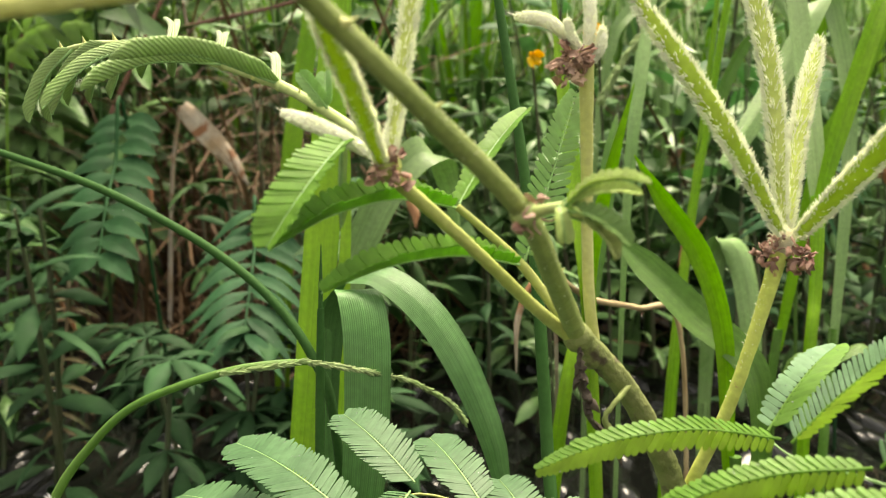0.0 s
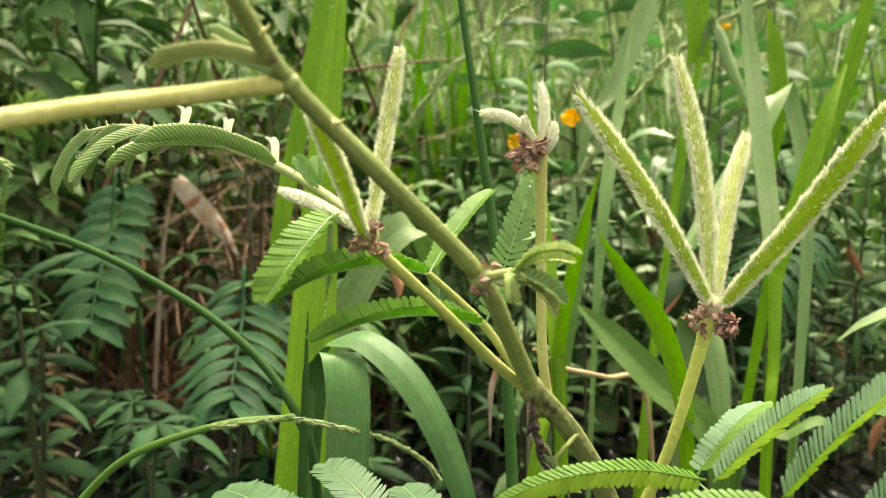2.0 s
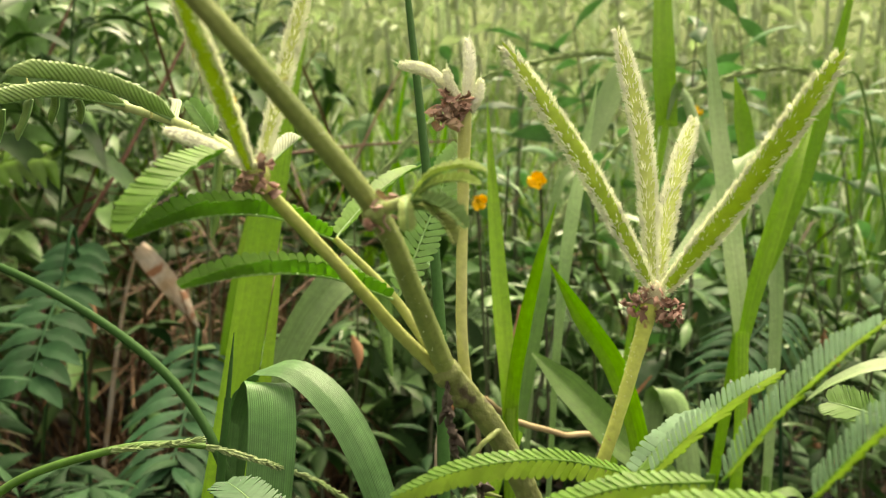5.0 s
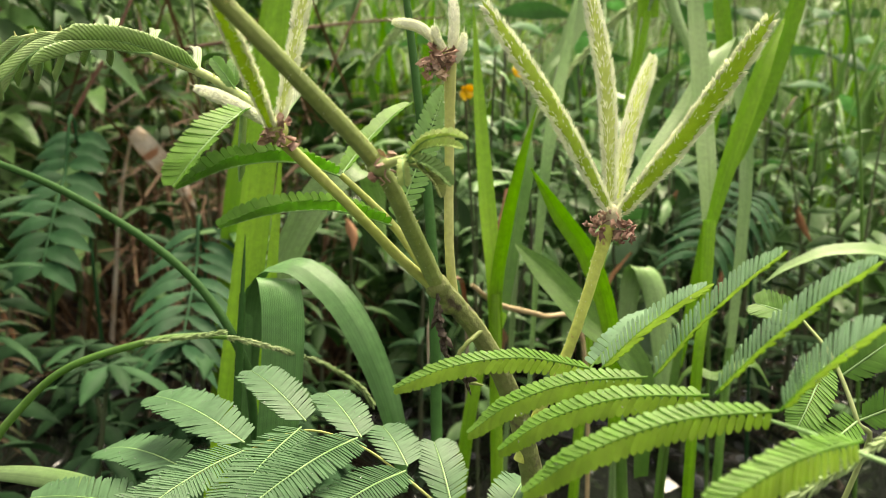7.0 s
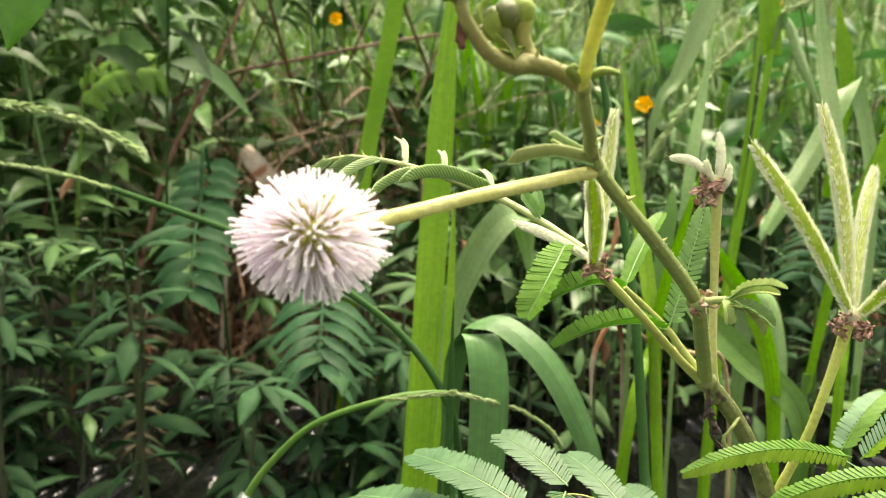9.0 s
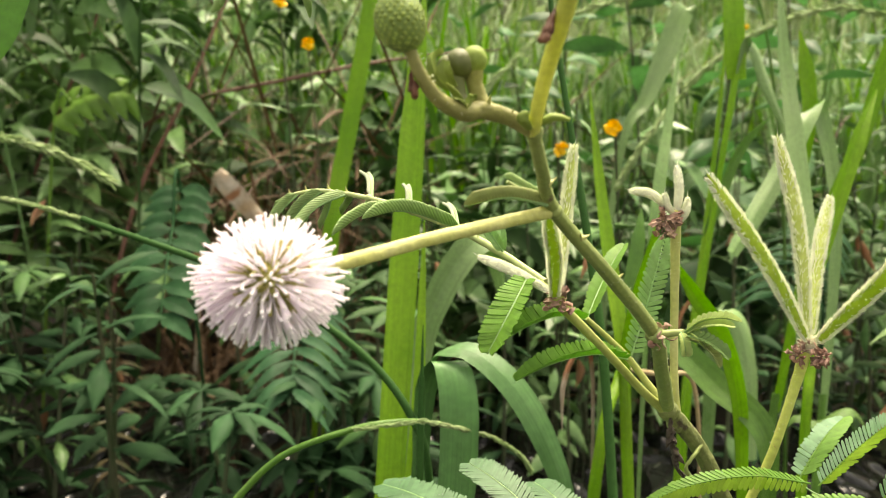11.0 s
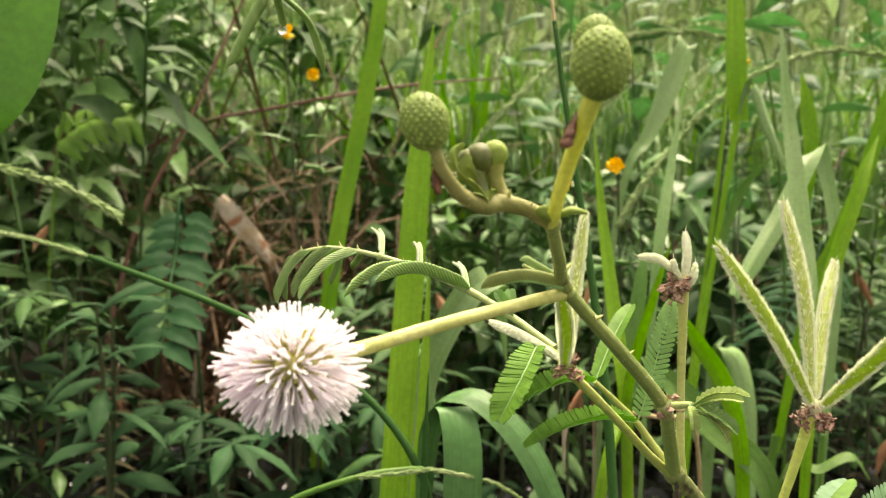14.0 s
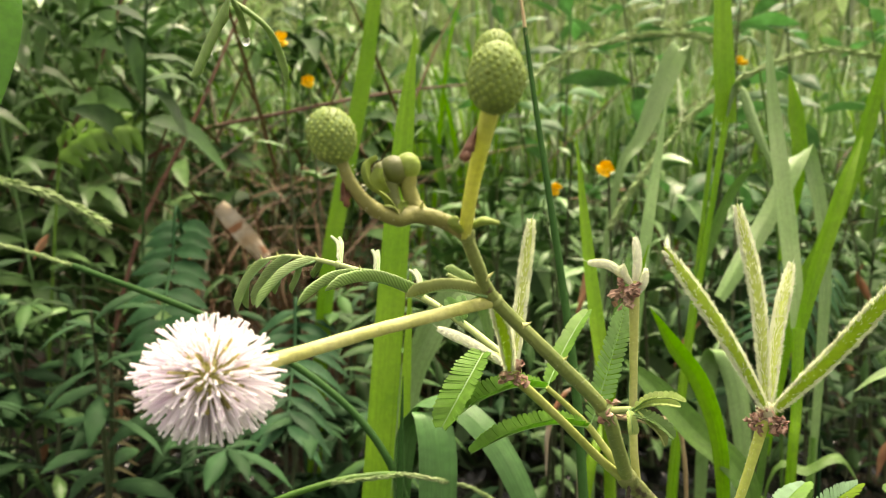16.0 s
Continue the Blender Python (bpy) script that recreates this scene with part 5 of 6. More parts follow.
    grass_plant("slender pale grass blade standing upright",
                [([root_at(7.3, 36.0), (7.7, 38.0, 16), (7.95, 38.6, 22.9), (8.4, 39.5, 26.3), (9.0, 40.7, 29.1), (9.8, 42.1, 33.2)], [0.16, 0.22, 0.5, 0.65, 0.5, 0.04], (1, 0, 0), 0.3, BLADE_PALE)])
    grass_plant("grass with a broad blade turned down at its tip",
                [([root_at(8.5, 52), (9.0, 54.5, 20), (10.1, 55.7, 28.6), (11.65, 57.0, 31.0), (13.0, 58.2, 33.8), (14.5, 59.6, 37.0), (15.3, 60.3, 37.8), (16.0, 60.6, 36.0)], [0.3, 0.4, 0.6, 1.0, 1.5, 1.7, 1.3, 0.3], (1, 0.1, -0.3), 0.2, BLADE_PALE)])
    grass_plant("narrow leaning grass with jointed stem",
                [([(13.41, 47.6, 22.6), (14.2, 47.8, 25), (15.6, 48.5, 28), (17.5, 49, 30)], [0.5, 0.8, 0.7, 0.05], (0.6, 0.2, -0.6), 0.3, BLADE_DEEP)],
                [([root_at(10.7, 42), (11.19, 43.1, 9.7), (12.27, 45.5, 16.8), (13.41, 47.6, 22.6), (14.57, 49.9, 29.6), (15.3, 51.5, 35)], [0.22, 0.22, 0.2, 0.18, 0.15, 0.08], BLADE)])
    grass_plant("stout green grass stem leaning out of the water",
                [([(5.9, 35.2, 17.5), (6.3, 36.1, 20.5), (6.9, 37.2, 23.5), (7.2, 38, 25.0)], [0.5, 0.8, 0.7, 0.05], (1, 0, -0.2), 0.3, BLADE_DEEP)],
                [([root_at(3.0, 31.5), (4.44, 32.6, 13.5), (5.89, 35.2, 17.5)], [0.28, 0.27, 0.24], BLADE)])
    grass_plant("pale grass blade curving over and down",
                [([root_at(15.0, 49.5), (15.2, 50.5, 8), (15.5, 51.2, 14.5), (15.9, 51.6, 17.3), (16.9, 51.0, 16.8), (17.6, 50.4, 13.5), (18.0, 50.0, 8)], [0.5, 0.8, 1.2, 1.5, 1.6, 1.5, 0.8], (1, 0.2, 0), 0.2, BLADE_PALE)])
    grass_plant("green grass blade arching over close to the water",
                [([root_at(13.5, 37.3), (14.18, 37.0, 13.1), (15.94, 36.1, 14.9), (17.44, 36.1, 15.5), (18.3, 36.0, 14.4)], [0.4, 0.7, 1.0, 0.9, 0.1], (0.4, 1, 0.2), 0.2, BLADE_DEEP)])
    grass_plant("pale grass blade arching over sideways",
                [([root_at(27.5, 33.5), (27.0, 33.3, 11), (24.5, 32.8, 17.6), (21.5, 32.2, 20.8), (19.0, 32.2, 21.1), (17.2, 32.4, 20.4), (16.2, 32.6, 19.6)], [0.4, 0.6, 0.8, 0.9, 0.8, 0.5, 0.04], (0.2, 1, 0.5), 0.2, BLADE_PALE)])
    # grass in the foreground at the edge of view
    grass_plant("broad dark grass blade drooping close by",
                [([(-20.7, 18.55, 36.64), (-17.4, 18.13, 37.62), (-15.0, 17.71, 36.22), (-13.95, 17.01, 32.86), (-14.1, 16.59, 30.5), (-14.4, 16.45, 29.1)], [0.7, 1.3, 1.9, 1.9, 1.4, 0.05], [(0, 0.9, 0.3), (0.9, 0.3, 0.2), (1, 0.2, 0)], 0.2, BLADE_NEAR)],
                [([root_at(-22.5, 19.5), (-22.4, 19.2, 18), (-20.7, 18.55, 36.64)], [0.3, 0.28, 0.2], BLADE_DEEP)])
    # long seed stems arching through the background
    for pts, root, lab in (([(-1.28, 55.9, 28.7), (1.34, 56.2, 32.3), (5.63, 57.5, 36.3), (10.5, 58.7, 38.2), (14.5, 58.7, 38.6), (18.5, 58.6, 38.1)], (24, 57.5), "thin grass stem arching over with a beaded seed spike"),
                           ([(8.85, 51.4, 25.4), (10.6, 51.7, 28.4), (14.4, 53.1, 32.8), (18.35, 54.3, 35.6), (22.8, 54.4, 37.2), (26.9, 54.4, 36.9)], (33, 54), "thin arching grass stem with a pale seed spike"),
                           ([(-18.7, 38.9, 25.7), (-21.1, 39.2, 26.9), (-23.4, 39.4, 27.6), (-26.2, 40.0, 28.0)], (-36, 41), "pale seed spike bowing over on a thin stem")):
        t = thing("seeding_grass", lab, "grass", (*root, 0))
        e = V(*pts[-1])
        r = V(*root_at(*root))
        mid = e + (r - e) * 0.45
        g = Geo()
        tube(g, [r, (mid[0] + (r[0] - e[0]) * 0.25, mid[1], e[2] * 0.6), tuple(e + V((r[0] - e[0]) * 0.3, 0, -1.0)), tuple(e)], [0.14, 0.12, 0.09, 0.08], 26, 7)
        under(part("stem", g, BLADE_DEEP, None), t)
        spike_part(pts[::-1], t, 0.24)
    # sprig with a hanging drop
    t = thing("mimosa_branch", "slender mimosa twig with drooping narrow leaf and a water drop", "branch", (-24, 20, 0))
    g = Geo()
    tube(g, [root_at(-24, 20), (-23, 20, 18), (-19, 20, 33), (-13, 19.5, 38.5), (-9.2, 18.9, 36.5), (-8.05, 18.5, 33.6)], [0.2, 0.18, 0.15, 0.12, 0.08, 0.05], 40, 8)
    under(part("twig", g, STEM, None), t)
    for a, b, c in (((-8.1, 18.55, 33.5), (-8.75, 19.3, 32.7), (-9.45, 19.9, 31.5)), ((-8.0, 18.6, 33.5), (-7.2, 19.4, 32.8), (-6.72, 19.9, 31.4)), ((-8.05, 18.5, 33.6), (-7.95, 19.2, 33.1), (-7.85, 19.56, 32.6))):
        under(folded_pinna(a, b, c, None, 0.4, FOLDED, (0.5, -0.5, -0.4), 26), t)
    g = Geo()
    ball(g, (-7.82, 19.56, 32.5), 0.13, 0, 8, 12, (0, 0, 1), 1.1)
    under(part("water_drop", g, DEW, None, "clear hanging water drop"), t)


def spike_part(pts, parent, r):
    """A grass spike: a thin axis closely set with small pointed seeds."""
    g = Geo()
    n = int(np.linalg.norm(np.diff(np.array(pts, float), axis=0), axis=1).sum() / (r * 0.8)) + 3
    c = spline(pts, n)
    t, s, u = frames(c)
    tube(g, pts, [r * 0.45, r * 0.4, r * 0.15], 24, 6)
    for i in range(n - 1):
        for k in range(3):
            w = random.uniform(0, 6.283)
            o = math.cos(w) * s[i] + math.sin(w) * u[i]
            d = unit(t[i] * 2.6 + o)
            b = c[i] + o * r * 0.3
            tube(g, [b, b + d * r * 1.2, b + d * r * random.uniform(1.8, 2.8)], [r * 0.26, r * 0.34, r * 0.04], 4, 5)
    return under(part("seed_spike", g, SPIKE, None, "pale green seed spike"), parent)


build_near_grass()


# ---- large pinnate fronds over the water ----
def frond(rachis, pairs, length, width, face, label, mat, droop=0.15, slant=0.5, root=None, hang=0.1):
    """A feathered leaf: paired narrow leaflets set well apart along a thin rachis."""
    t = thing("frond", label, "fern", (*(root or rachis[0][:2]), 0))
    g = Geo()
    pts = ([root_at(*root)] if root else []) + [tuple(p) for p in rachis]
    tube(g, pts, [0.14, 0.12, 0.06], 26, 7)
    under(part("rachis", g, mat, None), t)
    c = spline(rachis, pairs + 1)
    tan = np.gradient(c, axis=0)
    for i in range(pairs + 1):
        w = i / pairs
        d = unit(tan[i])
        f = unit(V(*face) - d * (V(*face) @ d))
        s = np.cross(d, f)
        L = length * (0.72 + 0.5 * w - 0.42 * w * w) * random.uniform(0.93, 1.06)
        for sign in (-1, 1):
            a = unit(s * sign + d * (slant + 0.6 * w**3 + random.uniform(-0.06, 0.06)) + f * random.uniform(-0.15, 0.1))
            g = Geo()
            b = c[i] + d * random.uniform(-0.1, 0.1)
            blade(g, [b, b + a * L * 0.5 + f * 0.06 * L - V(0, 0, (hang - 0.1) * 0.35 * L), b + a * L - f * droop * L - V(0, 0, hang * L)],
                  [0.1 * width, 0.8 * width, width, 0.9 * width, 0.6 * width, 0.04], unit(d), 10, 0.12, 0.025)
            under(part("leaflet", g, mat, None), t)
            for _ in range(2):
                if random.random() < 0.3 and rachis[0][1] < 64:
                    q = random.uniform(0.2, 0.95)
                    DROPS.append((b + a * L * q + f * (0.06 * L * 4 * q * (1 - q) + 0.06 - droop * L * q * q) - V(0, 0, hang * L * q * q), random.uniform(0.05, 0.085)))
    return t


def build_fronds():
    random.seed(17)
    frond([(-12.5, 60.7, 17.9), (-12.3, 58.3, 15.7), (-12.1, 55.4, 13.6), (-11.9, 52.5, 11.6)], 9, 5.0, 0.92, (0.0, -0.5, 0.85),
          "dark green pinnate frond hanging over the water", FROND, 0.05, 0.55, root=(-12.0, 66.0), hang=0.12)
    frond([(-21.6, 62.4, 24.0), (-21.6, 59.9, 21.3), (-21.2, 56.6, 18.7), (-20.8, 53.9, 16.2)], 9, 3.5, 1.45, (0.0, -0.6, 0.8),
          "broad dark green pinnate frond beaded with dew", FROND_DARK, 0.06, 0.15, root=(-19.5, 65), hang=0.12)
    frond([(-27.4, 65, 11.5), (-27.2, 63.5, 9), (-27.0, 61.5, 6), (-26.4, 59.5, 3.0)], 11, 2.6, 0.3, (0.1, -1, 0.5),
          "thin browning fern frond with curled leaflets", FROND_BROWN, 0.4, 0.1, root=(-29, 67))
    frond([(-39.5, 84, 29.5), (-37.5, 83.5, 31), (-35, 83, 32), (-32.5, 82.5, 32)], 6, 4.6, 1.5, (0.1, -0.7, 0.8), "bright yellow-green pinnate leaf above the herbs", LIME, 0.25, 0.6, root=(-42, 85))
    frond([(27, 62, 22), (25.5, 60, 21.4), (23.5, 58, 20), (21.5, 56, 18)], 10, 4.4, 0.65, (-0.1, -0.6, 0.8), "dark green pinnate frond among the grass", FROND_DARK, root=(29, 63))


build_fronds()


# ---- herbs of the bank ----
def lance_leaf_mesh(length, width, mat, seed):
    random.seed(seed)
    g = Geo()
    blade(g, [(0, 0, 0), (length * 0.35, 0, length * 0.08), (length * 0.7, 0, length * 0.02), (length, 0, -length * 0.14)],
          [0.12, width * 0.55, width, width * 0.95, width * 0.6, 0.04], (0, 1, 0), 9, 0.28, 0.03, 0, 0.1, cols=(-1, -0.5, 0, 0.5, 1))
    return g.mesh("leaf", mat)


def herb(label, height, leaves, mesh, lean, stem_mat, crown=True, group="herbs on the bank"):
    t = thing("herb", label, "herb", group=group)
    g = Geo()
    line = [(0, 0, -1), (lean * 0.2, lean * 0.1, height * 0.4), (lean * 0.6, lean * 0.1, height * 0.75), (lean, 0, height)]
    tube(g, line, [0.22, 0.17, 0.12, 0.07], 14, 6)
    part("stem", g, stem_mat, t)
    c = spline(line, 60)
    for i in range(leaves):
        w = 0.12 + 0.88 * (i + 0.5) / leaves
        p = c[int(w * 59)]
        yaw = i * 1.75 + random.uniform(-0.4, 0.4)
        for k in (0, 1):
            o = new("leaf", random.choice(mesh))
            o.parent = t
            size = (1.05 - 0.45 * w) * random.uniform(0.8, 1.15)
            o.matrix_local = Matrix.Translation(p / 100) @ Euler((random.uniform(-0.6, 0.6), random.uniform(-0.35, 0.75) - 1.2 * max(0, w - 0.7), yaw + k * math.pi)).to_matrix().to_4x4() @ Matrix.Scale(size, 4)
    return t


def open_water(x, y):
    """Lanes of bare water between the herbs."""
    return 48 < y < 100 and (-0.45 * y < x < -0.33 * y or 0.16 * y < x < 0.24 * y or -0.24 * y < x < -0.19 * y)


def build_herbs():
    dark = [lance_leaf_mesh(L, W, HERB, i) for i, (L, W) in enumerate(((4.4, 1.3), (5.2, 1.2), (3.6, 1.2)))]
    # same leaf shapes in the shade-dark colour, for low herbs and rosettes
    wet = [lance_leaf_mesh(L, W, HERB_SHADE, 30 + i) for i, (L, W) in enumerate(((4.4, 1.3), (5.2, 1.2), (3.6, 1.2)))]
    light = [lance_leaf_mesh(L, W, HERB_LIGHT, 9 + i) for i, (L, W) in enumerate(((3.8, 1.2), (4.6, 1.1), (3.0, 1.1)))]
    random.seed(11)
    kinds = [herb("dark green herb with narrow pointed leaves", 27, 11, dark, 3, HERB_STEM),
             herb("dark green herb with narrow pointed leaves", 34, 13, dark, -4, HERB_STEM),
             herb("low dark green herb with shade painted into its leaf colour", 17, 9, wet, 2, HERB_STEM),
             herb("light green herb with narrow pointed leaves", 36, 10, light, 4, HERB_STEM),
             herb("light green herb with narrow pointed leaves", 28, 8, light, -3, HERB_STEM)]
    first = set(kinds)
    random.seed(41)
    def rosette(height, mats, label):
        t = thing("herb", label, "herb", group="rosette herbs over the water")
        g = Geo()
        tube(g, [(0, 0, -2), (0.4, 0.2, height * 0.5), (0.8, 0, height)], [0.2, 0.16, 0.1], 10, 6)
        part("stem", g, HERB_STEM, t)
        for ring, (n, low, tip) in enumerate(((7, 0.0, 0.15), (6, 0.12, -0.25), (5, 0.4, 0.3), (4, 0.65, 0.4))):
            for i in range(n):
                o = new("leaf", random.choice(mats))
                o.parent = t
                o.matrix_local = (Matrix.Translation((0.008 * (1 - low), 0, height * (1 - low) / 100)) @ Euler((random.uniform(-0.2, 0.2), tip + random.uniform(-0.25, 0.25), i * 6.283 / n + ring * 0.5 + random.uniform(-0.25, 0.25))).to_matrix().to_4x4()
                                  @ Matrix.Scale(random.uniform(0.75, 1.1) * (0.7 if ring == 1 else 1.0), 4))
        return t

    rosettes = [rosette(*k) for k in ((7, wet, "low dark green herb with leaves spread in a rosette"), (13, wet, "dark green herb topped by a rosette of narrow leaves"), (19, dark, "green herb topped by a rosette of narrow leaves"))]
    for i in range(49):
        y = random.uniform(42, 84)
        x = random.uniform(-0.62 * y - 2, -0.06 * y) if i < 44 else random.uniform(0.1, 0.6) * y
        if i >= 44:
            y = random.uniform(58, 90)
        if x > -16 and y < 56 and i < 44:
            y = random.uniform(52, 60)
        if -34 < x < -21 and y < 66:
            y = random.uniform(68, 80)
        if i > 2 and open_water(x, y):
            continue
        k = i if i < 3 else (random.choice((0, 0, 1)) if y < 60 else random.choice((0, 1, 1, 2)))
        m = Matrix.Translation((x / 100, y / 100, max(float(ground_height(np.array(x), np.array(y))), -1.5) / 100)) @ Euler((random.uniform(-0.25, 0.05), random.uniform(-0.15, 0.15), random.uniform(0, 6.28))).to_matrix().to_4x4()
        if i < 3:
            rosettes[i].matrix_basis = m
        else:
            copy_thing(rosettes[k], m)
    random.seed(43)
    pale = rosette(19, dark + dark + light, "mid-green herb topped by a rosette of pointed leaves")
    for i, (x, y, turn) in enumerate(((-30.6, 59, 0.4), (-35, 63, 2.0), (-39, 70, 4.1), (-44, 66, 5.2))):
        m = Matrix.Translation((x / 100, y / 100, -0.015)) @ Euler((-0.2, 0.05, turn)).to_matrix().to_4x4()
        if i:
            copy_thing(pale, m)
        else:
            pale.matrix_basis = m
    random.seed(5)
    spots = []
    for row, y in enumerate((51, 57, 65, 73, 82, 92, 103, 115, 128, 142, 157, 173)):
        half = 0.62 * y + 6
        n = int(2 * half / (8.0 + row * 0.5))
        for i in range(n):
            x = -half + 2 * half * (i + 0.5 + 0.3 * (row % 2)) / n + random.uniform(-2.5, 2.5)
            if y < 64 and x > -17:
                continue
            if (x > -10 and y < 95 and random.random() < 0.6) or (-28 < x < -9 and 80 < y < 112):
                continue
            if not open_water(x, y):
                spots.append((x, y + random.uniform(-3, 3)))
    for x, y in spots:
        p = 0.8 if x < 2 else 0.6
        k = kinds[random.randrange(3)] if random.random() < p else kinds[3 + random.randrange(2)]
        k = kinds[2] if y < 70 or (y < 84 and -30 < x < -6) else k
        z = float(ground_height(np.array(x), np.array(y)))
        m = Matrix.Translation((x / 100, y / 100, max(z, -2) / 100)) @ Euler((random.uniform(-0.12, 0.12), random.uniform(-0.12, 0.12), random.uniform(0, 6.28))).to_matrix().to_4x4()
        m = m @ Matrix.Scale(random.uniform(0.8, 1.15), 4)
        if k in first:
            first.discard(k)
            k.matrix_basis = m
        else:
            copy_thing(k, m)
    random.seed(52)
    for _ in range(30):
        y = random.uniform(66, 104)
        x = random.uniform(0.04, 0.6) * y
        m = Matrix.Translation((x / 100, y / 100, max(float(ground_height(np.array(x), np.array(y))), -2) / 100)) @ Euler((random.uniform(-0.12, 0.12), random.uniform(-0.12, 0.12), random.uniform(0, 6.28))).to_matrix().to_4x4()
        copy_thing(random.choice(kinds[:2] + kinds[3:]), m)
    random.seed(64)
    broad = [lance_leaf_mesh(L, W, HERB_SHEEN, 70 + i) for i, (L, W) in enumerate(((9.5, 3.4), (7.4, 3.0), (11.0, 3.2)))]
    tall = herb("tall herb with broad leaves, sky sheen partly painted into their pale green", 54, 9, broad, 5, HERB_STEM)
    for i in range(20):
        y = random.uniform(84, 165)
        x = random.uniform(0.06, 0.62) * y
        m = Matrix.Translation((x / 100, y / 100, max(float(ground_height(np.array(x), np.array(y))), -2) / 100)) @ Euler((random.uniform(-0.15, 0.15), random.uniform(-0.15, 0.15), random.uniform(0, 6.28))).to_matrix().to_4x4()
        if i:
            copy_thing(tall, m)
        else:
            tall.matrix_basis = m
    random.seed(77)
    for t in [o for o in bpy.data.objects if o.parent is None and o.name.startswith("herb")]:
        at = t.matrix_basis.translation
        if at.y > 0.86:
            continue
        for o in t.children:
            if o.name.startswith("leaf") and random.random() < 0.45:
                q = random.uniform(0.3, 0.95)
                e = max(v.co.x for v in o.data.vertices)
                p = t.matrix_basis @ o.matrix_local @ Vector((e * q, random.uniform(-0.003, 0.003), e * (0.08 - 0.2 * q * q) + 0.0006))
                DROPS.append((np.array(p) * 100, random.uniform(0.07, 0.15)))


build_herbs()


# ---- grass tufts of the bank ----
def tuft(label, blades, tall, mat, wide):
    t = thing("grass_tuft", label, "grass", group="grass tufts on the bank")
    for i in range(blades):
        a = random.uniform(0, 6.28)
        lean = random.uniform(0.08, 0.42) * tall
        h = tall * random.uniform(0.7, 1.1)
        o = V(math.cos(a), math.sin(a), 0)
        over = random.random() < 0.35
        pts = [o * 0.4 + V(0, 0, -1), o * (0.4 + lean * 0.2) + V(0, 0, h * 0.45), o * (0.4 + lean * 0.6) + V(0, 0, h * 0.85), o * (0.4 + lean * (1.5 if over else 1.0)) + V(0, 0, h * (0.72 if over else 1.0))]
        g = Geo()
        w = wide * random.uniform(0.6, 1.2)
        blade(g, pts, [w * 0.6, w, w * 0.9, w * 0.5, 0.03], (-o[1], o[0], random.uniform(-0.3, 0.3)), 12, 0.25, 0.03, cols=(-1, -0.5, 0, 0.5, 1))
        part("blade", g, mat, t)
    return t


def build_tufts():
    random.seed(21)
    kinds = [tuft("tall bright green tuft of broad grass", 7, 46, BLADE, 1.3), tuft("tall green grass tuft with arching blades", 8, 40, BLADE_DEEP, 1.1),
             tuft("pale green upright grass tuft", 7, 44, BLADE_PALE, 1.0), tuft("dry straw-coloured grass tuft", 9, 26, STRAW, 0.45)]
    spots = [(62, 126, 0), (3, 104, 1), (27, 112, 2), (-3, 118, 0), (52, 112, 2),
             (-16, 84, 3), (-11, 92, 3), (-22, 94, 3), (-6, 88, 3), (-28, 104, 3), (-14, 102, 3)]
    for i in range(34):
        y = random.uniform(120, 210)
        x = random.uniform(-0.6, 0.65) * y
        spots.append((x, y, random.choice((0, 1, 2, 2)) if x > -20 or random.random() < 0.3 else 3))
    used = set()
    for x, y, k in spots:
        z = max(float(ground_height(np.array(x), np.array(y))), -2)
        m = Matrix.Translation((x / 100, y / 100, z / 100)) @ Euler((random.uniform(-0.1, 0.1), random.uniform(-0.1, 0.1), random.uniform(0, 6.28))).to_matrix().to_4x4()
        if k in used:
            copy_thing(kinds[k], m)
        else:
            used.add(k)
            kinds[k].matrix_basis = m


build_tufts()


